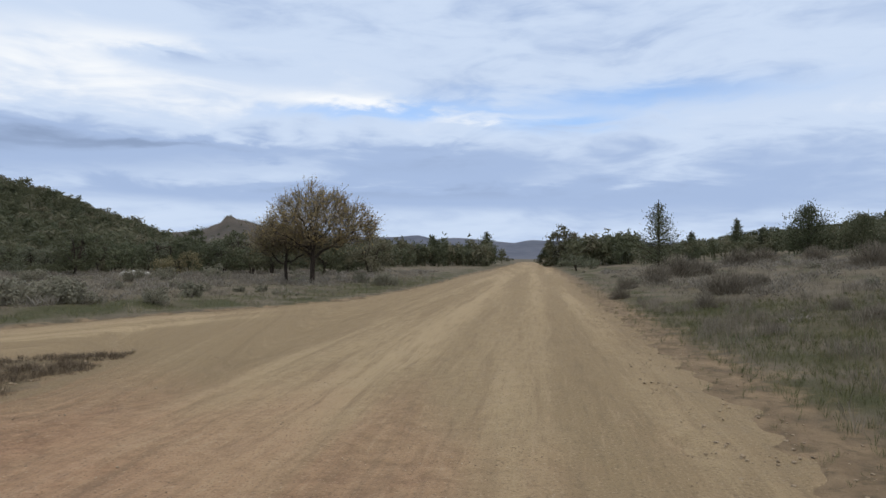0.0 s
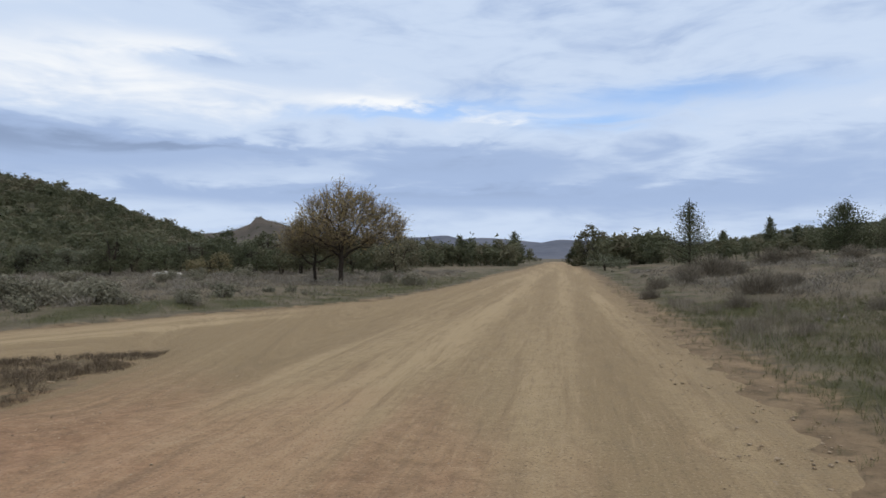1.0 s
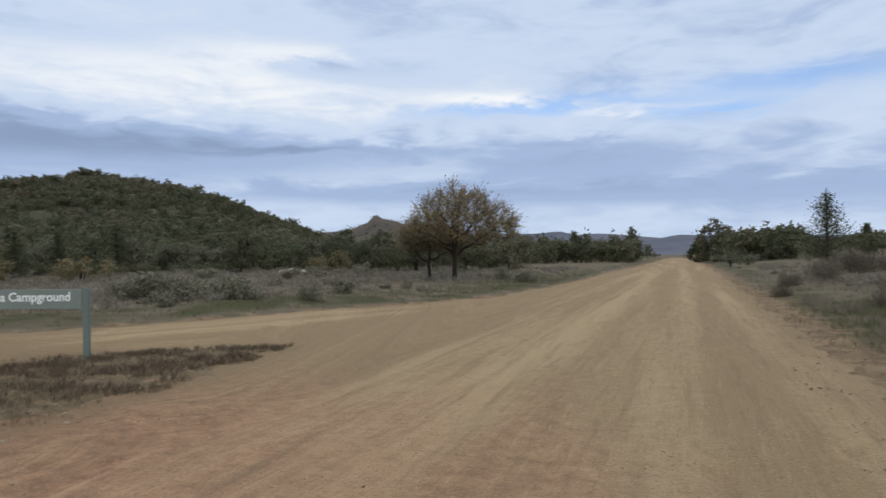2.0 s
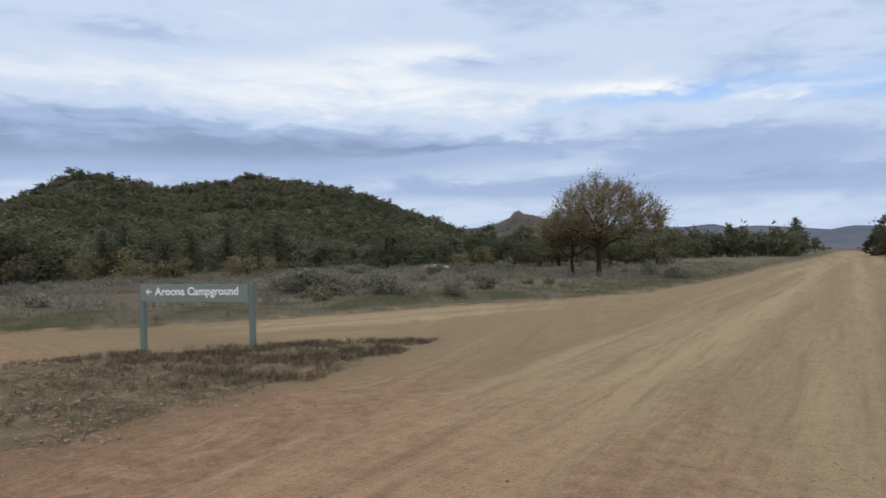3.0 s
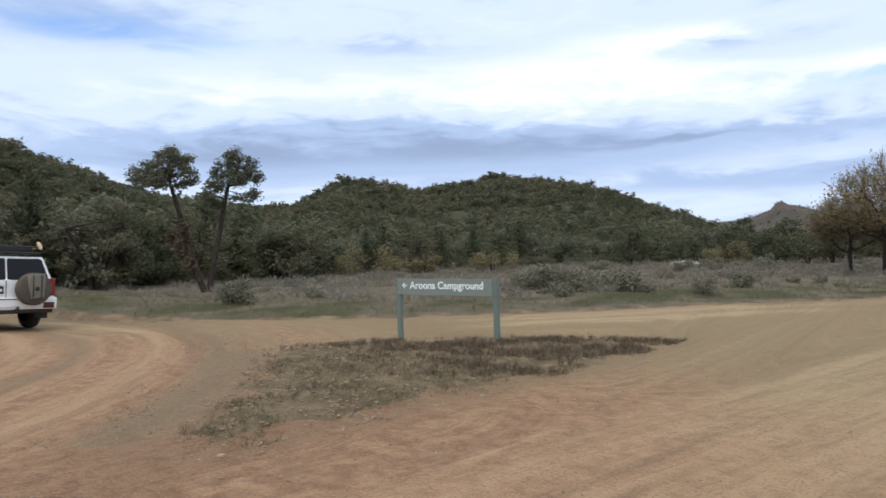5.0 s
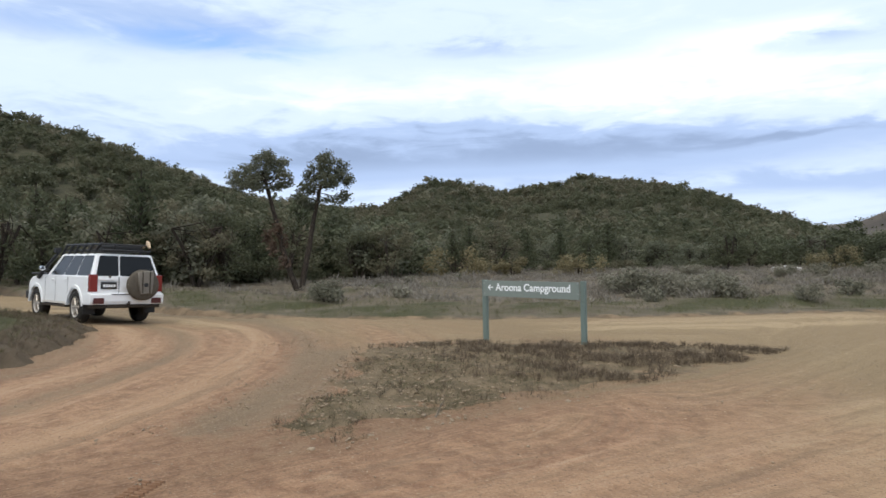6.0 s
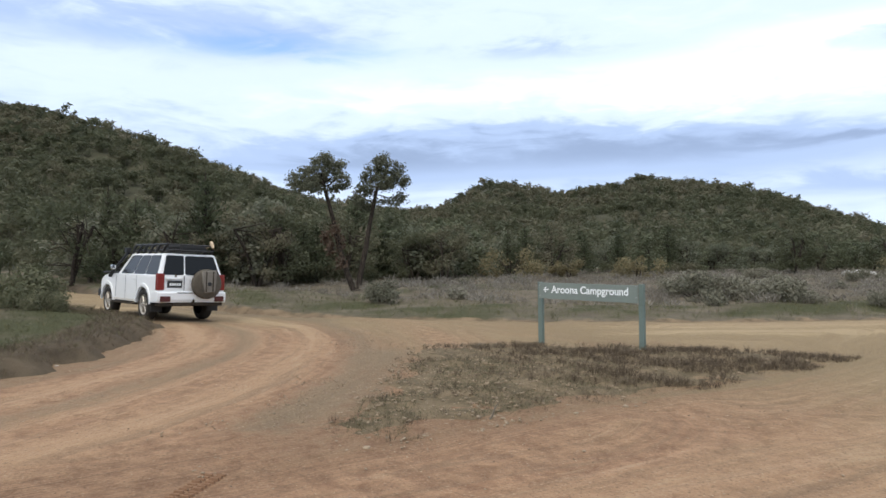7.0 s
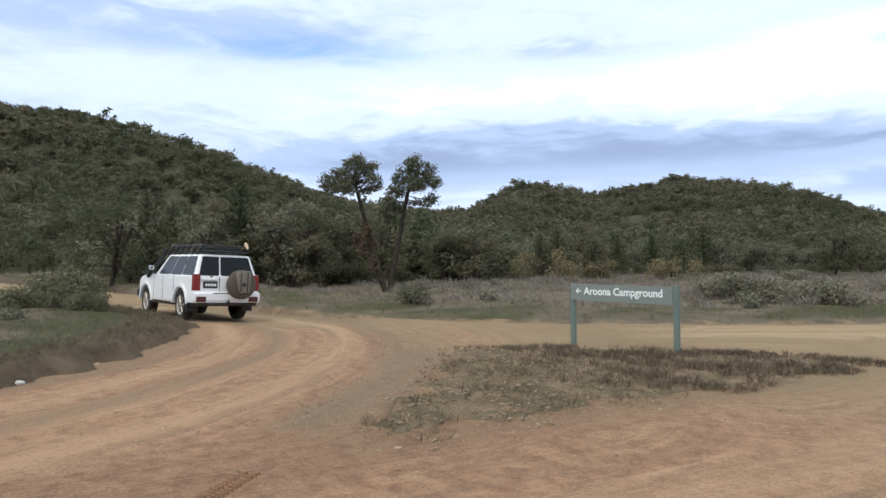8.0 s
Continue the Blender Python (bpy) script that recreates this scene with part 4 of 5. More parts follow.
leaning_pine(3, [across(0, 0, -0.2), across(-0.45, 0, 1.0), across(-0.85, 0.1, 2.3), across(-1.15, 0.1, 3.7), across(-1.55, 0, 5.2), across(-1.75, 0, 5.9)],
             [(across(-2.95, 0, 5.75), 0.55), (across(-2.45, 0.5, 6.25), 0.60), (across(-1.75, -0.3, 6.75), 0.62), (across(-1.15, 0.3, 6.6), 0.55), (across(-0.75, -0.2, 5.95), 0.45),
              (across(-2.35, -0.5, 5.55), 0.5), (across(-0.55, 0.1, 5.65), 0.28), (across(-1.6, 0.6, 6.1), 0.5), (across(-2.1, 0.9, 6.0), 0.5)],
             (-28.6, 14.3), [across(-0.85, 0.1, 2.6), across(-1.35, 0, 2.3), across(-0.75, -0.1, 1.6), across(-1.6, 0.2, 2.9), across(-1.1, 0, 3.3)])
leaning_pine(8, [across(0.02, 0, -0.2), across(0.18, 0, 1.0), across(0.45, 0, 2.3), across(0.66, 0.1, 3.6), across(0.88, 0, 4.7), across(1.05, 0, 5.5)],
             [(across(0.5, 0, 5.45), 0.52), (across(0.75, 0.5, 6.15), 0.58), (across(1.3, -0.3, 6.65), 0.62), (across(1.95, 0.2, 6.35), 0.58), (across(2.3, 0, 5.85), 0.42), (across(0.25, -0.3, 4.9), 0.40),
              (across(2.3, 0.2, 5.0), 0.34), (across(1.75, -0.3, 4.75), 0.30), (across(0.55, 0.2, 4.45), 0.34), (across(1.5, 0.7, 5.9), 0.5), (across(1.35, -0.7, 5.7), 0.45)],
             (-28.6, 14.35), [])

# pines and clumps that stand clear of the rest
STAND = [  # bearing, distance, height, width, kind
    (-17.7, 62, 6.5, 5.0, 0), (-28.4, 80, 5.6, 6.6, 0), (-31.8, 78, 4.0, 6.0, 0), (0.9, 150, 7.2, 5.0, 0), (-3.7, 145, 7.8, 6.4, 0), (-2.2, 190, 6.0, 4.0, 0), (-8.9, 150, 6.0, 4.5, 1),
    (-10.0, 140, 9.8, 6.8, 1), (-10.9, 138, 7.0, 5.0, 1), (-12.6, 112, 4.9, 2.7, 0), (-14.2, 110, 5.0, 2.6, 0), (-15.3, 108, 5.2, 2.8, 0), (-20.2, 100, 4.4, 3.0, 0), (-23.5, 110, 6.0, 3.4, 0), (-25.3, 95, 4.6, 4.0, 1),
    (2.2, 160, 5.5, 3.2, 0), (4.4, 150, 5.0, 3.4, 0), (6.2, 62, 4.0, 4.6, 1), (12.9, 82, 5.4, 4.6, 1), (16.5, 78, 5.8, 4.4, 1), (20.5, 75, 5.0, 4.2, 1), (28.7, 66, 5.2, 4.0, 1),
    (47.0, 55, 4.6, 4.4, 1), (56.0, 44, 4.4, 3.6, 1), (58.6, 44, 4.0, 3.4, 1), (69.0, 38, 5.4, 4.0, 1), (71.5, 37, 5.6, 4.0, 1), (77.5, 38, 5.0, 3.8, 1), (85.0, 40, 5.6, 4.2, 1), (64.5, 41, 5.2, 4.4, 1),
    (8.2, 66, 3.4, 4.5, 1), (10.2, 62, 3.6, 4.6, 1), (14.2, 66, 3.8, 4.6, 1), (15.8, 69, 4.2, 5.0, 1), (17.9, 66, 4.0, 5.0, 1), (19.4, 71, 4.2, 5.0, 1), (22.4, 70, 4.6, 5.0, 1)]
for a, d_, h_, w_, kind in STAND:
    wd, fl = (dense_pine(r, h_, w_, 5600 if d_ < 65 else 7500 if d_ < 90 else 2600, max(0.08, d_ * 0.0013)) if kind == 0 else roundhead(r, h_, w_, 2600, max(0.11, d_ * 0.0021), 24 if d_ < 100 else 66, 0.15 if d_ < 100 else 0.02, 3))
    plant("pine_tree" if kind == 0 else "tree", wd, fl, M_BARK, M_PINE if kind == 0 else M_WOOD,
          "dark green pointed native pine on the plain" if kind == 0 else "rounded olive-green tree with forked dark stems", "tree", at(*polar(a, d_), r.uniform(0, 360)), "trees on the plain")

# the edge of the woodland, tree by tree
r = np.random.default_rng(72)
edge_kinds = []
for k in range(7):
    if k % 3 == 0:
        edge_kinds.append((dense_pine(r, 5.2, 3.4, 2100, 0.12), M_PINE, "full dark green native pine at the edge of the woodland"))
    else:
        edge_kinds.append((roundhead(r, 4.6, 4.4, 1800, 0.165, 30, 0.16, 2), (M_WOOD, M_OLIVE, M_PINE)[k % 3], "rounded olive tree with dark stems at the edge of the woodland"))
made_first = {}
for k in range(96):
    a = 13 + 92 * (k + r.random() * 0.9) / 96
    d_ = float(ridge(EDGE, a)) * r.uniform(0.98, 1.14)
    x, y = polar(a, d_)
    if abs(a - 63) < 3.5:
        d_, (x, y) = d_ + 5, polar(a, d_ + 5)
    if float(road_side(np.array([x]), np.array([y]))[0][0]) < 3:
        continue
    i = int(r.integers(len(edge_kinds)))
    size = r.uniform(0.62, 1.12) * (1.12 if 52 < a < 90 else 0.9)
    if i not in made_first:
        (wd, fl), mat_, text = edge_kinds[i]
        made_first[i] = plant("tree", wd, fl, M_BARK, mat_, text, "tree", at(x, y, r.uniform(0, 360), 1.0), "trees at the edge of the woodland")
    else:
        copy_thing(made_first[i], at(x, y, r.uniform(0, 360), 1.0)).scale = (size, size, size * r.uniform(0.85, 1.15))

# yellowing shrubs in front of the woodland
for a, d_, h_, w_ in ((50.4, 46, 2.3, 4.2), (40.0, 52, 2.3, 3.6), (21.4, 60, 2.3, 3.6), (45.6, 49, 1.7, 2.6), (-11.2, 86, 2.6, 5.0)):
    wd, fl = roundhead(r, h_, w_, 1800, 0.11, 20, 0.15, 3)
    plant("shrub", wd, fl, M_BARK, M_GOLD if a > 0 else M_GUM, "rounded yellowing shrub at the edge of the woodland", "shrub", at(*polar(a, d_)), "yellowing shrubs")

# ---------------------------------------------------------------- field shrubs and grass
salt = [shrub(r, 1.0, 1.9, 2700, 0.047) for _ in range(3)]
low_salt = [shrub(r, 1.0, 1.9, 420, 0.095) for _ in range(3)]
lush = [shrub(r, 1.0, 2.1, 4200, 0.045) for _ in range(2)]
twiggy = [(shrub(r, 0.9, 1.8, 10, 0.02)[0], hummock(r, 1500, 0.95, 1.9, 0.34, 0.010)) for _ in range(3)]
SALT = [(-20.4, 11.2, 0.95), (-15.6, 21.8, 1.35), (-13.9, 22.0, 1.2), (-12.2, 21.6, 1.1), (-17.5, 23.5, 1.2), (-14.5, 25.5, 1.1), (-23.0, 12.5, 0.8),
        (-9.6, 22.6, 0.7), (-18.5, 45.0, 1.1), (-16.0, 47.5, 1.2), (-21.0, 46.0, 1.0), (-26.0, 43.0, 1.1), (-3.3, 39.5, 1.0), (-5.2, 42.5, 0.8)]
first = {}


def add_shrub(kinds, key, x, y, size, mats, label, group):
    k = int(r.integers(len(kinds)))
    if (key, k) not in first:
        first[key, k] = plant("shrub", *kinds[k], M_BARK, mats, label, "shrub", at(x, y, r.uniform(0, 360), size), group, "", ("stem", "foliage"))
    else:
        copy_thing(first[key, k], at(x, y, r.uniform(0, 360), 1.0)).scale = (size, size, size * r.uniform(0.85, 1.15))


for x, y, s in ((-20.7, 0.5, 1.30), (-22.9, 0.2, 1.15), (-19.2, 1.2, 0.6)):
    add_shrub(lush, "lush", x, y, s, M_WEEDBUSH, "dense round olive bush on the grassy verge", "verge bushes")
for x, y, s in SALT:
    add_shrub(salt, "salt", x, y, s, M_SALT, "grey-green rounded saltbush on the grassy plain", "saltbushes")
for x, y, s in ((24.6, 56.1, 1.4), (27.5, 58.0, 1.3), (15.2, 43.4, 1.5), (13.2, 41.5, 1.1), (17.5, 45.5, 1.0), (10.3, 24.6, 0.95), (11.4, 25.6, 0.75), (23.3, 36.7, 1.3), (25.4, 38.0, 1.35), (27.6, 40.0, 1.2),
                (8.1, 20.8, 0.45), (9.7, 14.9, 0.42), (10.5, 17.8, 0.36), (7.4, 15.0, 0.32), (9.0, 33.0, 0.6), (11.4, 36.0, 0.7), (19.0, 52.0, 1.0), (31.0, 56.0, 1.2), (7.2, 27.5, 0.45), (14.5, 31.0, 0.55)):
    add_shrub(twiggy, "twiggy", x, y, s * 1.15, M_BRUSH, "low grey-brown twiggy bush in the dry field", "twiggy bushes")
xs, ys = random_polar(r, 900, -44, 104, 14, 75)
sd_, isl_ = road_side(xs, ys)
ok = (sd_ > 2.5) & (np.hypot(xs, ys) < ridge(EDGE, np.degrees(np.arctan2(-xs, ys))) * 1.02) & (wave(xs, ys, 18, 61, 2) > 0.15)
for x, y in list(zip(xs[ok], ys[ok]))[:110]:
    add_shrub(low_salt, "low_salt", x, y, r.uniform(0.3, 0.65), M_SALT, "grey-green rounded saltbush on the grassy plain", "saltbushes")


dry = [hummock(r, 50, 0.44, 1.2, 0.25, 0.020) for _ in range(6)]
xs, ys = random_polar(r, 14000, -46, 106, 9, 80)
sd_, isl_ = road_side(xs, ys)
ok = (sd_ > 3.0) & (r.random(len(xs)) < step(2.5, 7, sd_)) & (wave(xs, ys, 12, 63, 2) + r.normal(size=len(xs)) * 0.4 > -0.35 + 0.35 * (xs > 0))
ok &= (np.hypot(xs, ys) < ridge(EDGE, np.degrees(np.arctan2(-xs, ys))) * 1.1) & ~((xs < -9) & (ys < 4))
ok &= np.hypot(xs + 27.2, ys - 13.6) > 2.2
xs, ys = xs[ok][:3000], ys[ok][:3000]
scatter("dry_scrub", dry, xs, ys, land_height(xs, ys) - 0.03, r.uniform(0.5, 1.3, len(xs)), M_SCRUB, "low grey-brown dry scrub spread over the plain", "scrub", r.uniform(0.6, 1.1, len(xs)), 64)

blades = [tuft(r, 10, 0.30, 0.009) for _ in range(6)]
thin_blades = [tuft(r, 7, 0.30, 0.009, 0.7) for _ in range(6)]
tall_blades = [tuft(r, 14, 0.42, 0.006, 0.35) for _ in range(5)]


def grass(name, n, a0, a1, d0, d1, rule, kinds, lo, hi, mat, label, seed):
    r = np.random.default_rng(seed)
    x, y = random_polar(r, n, a0, a1, d0, d1)
    sd_, isl_ = road_side(x, y)
    ok = rule(x, y, sd_, isl_, r)
    x, y = x[ok], y[ok]
    return scatter(name, kinds, x, y, land_height(x, y) - 0.01, r.uniform(lo, hi, len(x)), mat, label, "grass", None, seed)


grass("grass", 18000, -38, 96, 5, 45, lambda x, y, s, i, r: (i > 0.3) & (s > 0.25) & (r.random(len(x)) < step(14, 1.0, s) * 0.6 + 0.1), blades, 0.15, 0.5, M_GRASS,
      "short green winter grass along the verges", 81)
grass("dry_grass", 9000, -38, 96, 5, 60, lambda x, y, s, i, r: (i > 0.3) & (s > 1.0) & (wave(x, y, 4, 83, 2) > 0.15) & ~((x < -9) & (y < 4.5)), tall_blades, 0.45, 1.1, M_DRY, "tall pale dry grass in the field", 82)
grass("verge_grass", 30000, 40, 104, 7, 24, lambda x, y, s, i, r: (i > 0.5) & (s > -0.05) & (s < 1.2) & (y < 6) & (x > -26) & (r.random(len(x)) < 0.6), blades, 0.15, 0.45, M_DEAD, "dead brown grass along the cut verge", 84)
grass("island_grass", 26000, 20, 66, 5, 14, lambda x, y, s, i, r: (i < -0.05) & (r.random(len(x)) < 0.10 + 0.9 * step(6.0, 8.2, y + 0.25 * (x + 8))) & (wave(x, y, 1.6, 86, 2) + r.normal(size=len(x)) * 0.3 > -0.15),
      blades, 0.15, 0.45, M_DEAD, "dead brown grass and weeds round the signposts", 85)
grass("island_grass", 26000, 30, 68, 5, 11, lambda x, y, s, i, r: (i < 0.0) & (r.random(len(x)) < 0.55 * step(9.0, 6.0, y + 0.25 * (x + 8))) & (wave(x, y, 1.3, 88, 2) + r.normal(size=len(x)) * 0.25 > -0.25),
      thin_blades, 0.08, 0.24, M_WEED, "short olive weeds between the gravel", 87)
grass("grass", 11000, -44, -6, 5, 24, lambda x, y, s, i, r: (s > 0.9) & (r.random(len(x)) < 0.35 + 0.65 * step(0.9, 2.5, s)), blades, 0.2, 0.6, M_GRASS, "olive winter grass beside the road", 89)
grass("dry_grass", 7000, -44, -6, 6, 26, lambda x, y, s, i, r: (s > 1.5) & (wave(x, y, 2.6, 90, 2) > 0.35), tall_blades, 0.4, 0.95, M_DRY, "pale dry grass tufts beside the road", 90)
grass("grass", 16000, -2, 75, 14, 55, lambda x, y, s, i, r: (i > 0.3) & (s > 0.2) & (s < 4.5) & (x < 2), thin_blades, 0.3, 0.7, M_GRASS, "olive winter grass along the far verge", 97)

grass("verge_grass", 13000, 70, 104, 9, 28, lambda x, y, s, i, r: (i > 0.5) & (s > 0.9) & (x < -9) & (y < 4.5), thin_blades, 0.12, 0.36, M_LAWN, "short olive grass on the verge", 98)
grass("verge_grass", 3500, 70, 104, 9, 28, lambda x, y, s, i, r: (i > 0.5) & (s > 0.7) & (x < -9) & (y < 4.5) & (wave(x, y, 2.4, 99, 2) > 0.1), thin_blades, 0.15, 0.42, M_DRY, "pale dry grass on the verge", 99)
grass("verge_grass", 20000, 70, 102, 8, 24, lambda x, y, s, i, r: (i > 0.5) & (s > 0.1) & (s < 1.5) & (x < -8.5) & (y < 4.5) & (r.random(len(x)) < 0.55), thin_blades, 0.12, 0.36, M_WEED, "dry olive grass hanging over the cut bank", 103)
grass("shoulder_weeds", 9000, -42, -4, 6, 40, lambda x, y, s, i, r: (s > 0.15) & (s < 2.6) & (wave(x, y, 1.3, 96, 2) + r.normal(size=len(x)) * 0.2 > 0.25), thin_blades, 0.15, 0.40, M_GRASS, "tufts of olive weeds on the stony shoulder", 100)

# ---------------------------------------------------------------- small mesh tools
def box(bm, x0, x1, y0, y1, z0, z1, bevel=0.0, seg=2):
    made = bmesh.ops.create_cube(bm, size=1.0)["verts"]
    bmesh.ops.transform(bm, verts=made, matrix=Matrix.Translation(((x0 + x1) / 2, (y0 + y1) / 2, (z0 + z1) / 2)) @ Matrix.Diagonal((x1 - x0, y1 - y0, z1 - z0, 1)))
    if bevel:
        edges = list({e for v in made for e in v.link_edges})
        bmesh.ops.bevel(bm, geom=edges, offset=bevel, segments=seg, affect="EDGES", profile=0.7)
    return bm


def a_box(*a):
    return box(bmesh.new(), *a)


def rod(bm, a, b, radius, sides=8):
    a, b = Vector(a), Vector(b)
    m = (b - a).to_track_quat("Z", "Y").to_matrix().to_4x4()
    bmesh.ops.create_cone(bm, cap_ends=True, segments=sides, radius1=radius, radius2=radius, depth=(b - a).length, matrix=Matrix.Translation((a + b) / 2) @ m)
    return bm


def turned(profile, sides=32, caps=True):
    """A shape turned about the y axis from (radius, y) pairs."""
    bm = bmesh.new()
    rings = [[bm.verts.new((q * math.cos(6.28318 * i / sides), y, q * math.sin(6.28318 * i / sides))) for i in range(sides)] for q, y in profile]
    for a, b in zip(rings, rings[1:]):
        for i in range(sides):
            bm.faces.new((a[i], a[(i + 1) % sides], b[(i + 1) % sides], b[i]))
    for ring in (rings[0], rings[-1]) if caps else ():
        bm.faces.new(ring)
    return bm


def slab(poly, y0, y1, bevel=0.0, seg=3):
    """A side outline in x and z, given thickness from y0 to y1, its rims rounded."""
    bm = bmesh.new()
    a = [bm.verts.new((x, y0, z)) for x, z in poly]
    b = [bm.verts.new((x, y1, z)) for x, z in poly]
    n = len(poly)
    fa, fb = bm.faces.new(a), bm.faces.new(b[::-1])
    for i in range(n):
        bm.faces.new((a[(i + 1) % n], a[i], b[i], b[(i + 1) % n]))
    if bevel:
        bmesh.ops.bevel(bm, geom=list(fa.edges) + list(fb.edges), offset=bevel, segments=seg, affect="EDGES", profile=0.6)
    return bm


def pane_on(corners, u0, u1, v0, v1, thick=0.012, proud=0.004, cut=0.0):
    """A thin pane with softened corners laid on a four-cornered face."""
    a, b, c, d = [Vector(q) for q in corners]
    nrm = (b - a).cross(d - a).normalized()

    def spot(u, v):
        return (a * (1 - u) + b * u) * (1 - v) + (d * (1 - u) + c * u) * v

    pts = []
    for (u, v), (du, dv) in zip(((u0, v0), (u1, v0), (u1, v1), (u0, v1)), ((1, 1), (-1, 1), (-1, -1), (1, -1))):
        ku, kv = 0.07 * (u1 - u0), 0.07 * (v1 - v0)
        one, two, three = spot(u + du * ku, v), spot(u + du * ku * 0.3, v + dv * kv * 0.3), spot(u, v + dv * kv)
        pts += [three, two, one] if (du * dv > 0) else [one, two, three]
    bm = bmesh.new()
    lo, hi = [bm.verts.new(q + nrm * (proud - thick)) for q in pts], [bm.verts.new(q + nrm * proud) for q in pts]
    bm.faces.new(hi)
    bm.faces.new(lo[::-1])
    for i in range(len(pts)):
        j = (i + 1) % len(pts)
        bm.faces.new((lo[i], lo[j], hi[j], hi[i]))
    return bm


# ---------------------------------------------------------------- signboard
M_SIGN = plain("sign_green", (0.190, 0.222, 0.194), 0.55, 0, 0.35, 0.10, 14)
M_POST = plain("post_green", (0.138, 0.178, 0.154), 0.6, 0, 0.3, 0.16, 18, 0.1)
M_LETTER = plain("white_letter", (0.80, 0.82, 0.80), 0.5, 0, 0.4, 0.04, 20)
M_STEEL = plain("steel", (0.35, 0.35, 0.34), 0.4, 0.9, 0.5, 0.15, 60)


def signboard():
    """Two square posts that carry one lettered board; x runs along the board from the left post."""
    left, right = Vector((-10.05, 9.10)), Vector((-8.05, 9.70))
    w, turn = (right - left).length, math.degrees(math.atan2(right.y - left.y, right.x - left.x))
    sign = new("sign")
    tops = (1.20, 1.18)
    for x, top in zip((0, w), tops):
        part("post", a_box(x - 0.045, x + 0.045, -0.045, 0.045, -0.25, top, 0.006), M_POST, sign)
    bm = slab([(-0.005, 0.880), (w - 0.05, 0.840), (w - 0.05, 1.16), (-0.005, 1.190)], -0.07, -0.048, 0.003, 1)
    board = part("board", bm, M_SIGN, sign, "green board with white lettering")
    curve = bpy.data.curves.new("lettering", "FONT")
    curve.body, curve.size, curve.offset, curve.extrude = "Aroona Campground", 0.2, 0.0054, 0.0
    temp = bpy.data.objects.new("lettering", curve)
    me = bpy.data.meshes.new_from_object(temp)
    bpy.data.objects.remove(temp)
    co = np.zeros(len(me.vertices) * 3, dtype=np.float32)
    me.vertices.foreach_get("co", co)
    co = co.reshape(-1, 3)
    lo, hi = co.min(0), co.max(0)
    out = np.stack([0.275 + (co[:, 0] - lo[0]) / (hi[0] - lo[0]) * 1.59, np.full(len(co), -0.0745), 0.942 - 0.016 * co[:, 0] / 1.6 + (co[:, 1] - lo[1]) / (hi[1] - lo[1]) * 0.195], 1)
    me.vertices.foreach_set("co", out.astype(np.float32).ravel())
    me.materials.append(M_LETTER)
    me.update()
    put("lettering", me, board, "white painted place name")
    bm = bmesh.new()
    for a, b in (((0.115, 1.055), (0.225, 1.055)), ((0.115, 1.055), (0.165, 1.105)), ((0.115, 1.055), (0.165, 1.005))):
        d = Vector((b[0] - a[0], 0, b[1] - a[1])).normalized()
        n = Vector((-d.z, 0, d.x)) * 0.011
        p, q = Vector((a[0], -0.0745, a[1])) - d * 0.006, Vector((b[0], -0.0745, b[1]))
        bm.faces.new([bm.verts.new(c) for c in (p - n, q - n, q + n, p + n)])
    part("arrow", bm, M_LETTER, board, "white arrow")
    for x in (0.02, w - 0.075):
        for z in (0.94, 1.14):
            part("bolt", rod(bmesh.new(), (x, -0.069, z), (x, -0.08, z), 0.010), M_STEEL, sign)
    sign.matrix_basis = pose(left.x, left.y, 0.0, 0, -0.6, turn)
    return tagged(sign, "green roadside sign on two square posts in dead grass", "sign")


signboard()

# ---------------------------------------------------------------- off-road car
M_PAINT = plain("white_paint", (0.82, 0.82, 0.80), 0.28, 0, 0.5, 0.05, 6)
M_DUSTPAINT = plain("dusty_paint", (0.66, 0.62, 0.55), 0.5, 0, 0.4, 0.15, 8)
M_GLASS = plain("tinted_glass", (0.009, 0.010, 0.010), 0.08, 0, 0.22, 0.05, 3)
M_TYRE = plain("tyre_rubber", (0.035, 0.032, 0.028), 0.9, 0, 0.2, 0.3, 25, 0.3)
M_DUSTY = plain("dusty_alloy", (0.55, 0.50, 0.43), 0.4, 0.4, 0.4, 0.25, 20)
M_BLACK = plain("black_plastic", (0.022, 0.022, 0.022), 0.55, 0, 0.4, 0.2, 20)
M_UNDER = plain("dirty_underside", (0.050, 0.040, 0.030), 0.9, 0, 0.2, 0.3, 12)
M_LAMP = plain("red_lens", (0.21, 0.028, 0.024), 0.2, 0, 0.5, 0.08, 20)
M_DARKRED = plain("dark_red_lens", (0.085, 0.020, 0.018), 0.3, 0, 0.5, 0.1, 20)
M_CANVAS = plain("dusty_canvas", (0.105, 0.090, 0.070), 0.9, 0, 0.1, 0.3, 16, 0.5)
M_BAG = plain("grey_canvas", (0.200, 0.180, 0.150), 0.9, 0, 0.1, 0.3, 10, 0.4)
M_CHROME = plain("chrome", (0.70, 0.70, 0.70), 0.15, 1.0, 0.5, 0.05, 20)
M_CREAM = plain("pale_canvas", (0.55, 0.42, 0.28), 0.85, 0, 0.2, 0.15, 16)


def arc(cx, cz, radius, a0, a1, n=10):
    return [(cx + radius * math.cos(radians(a0 + (a1 - a0) * i / n)), cz + radius * math.sin(radians(a0 + (a1 - a0) * i / n))) for i in range(n + 1)]


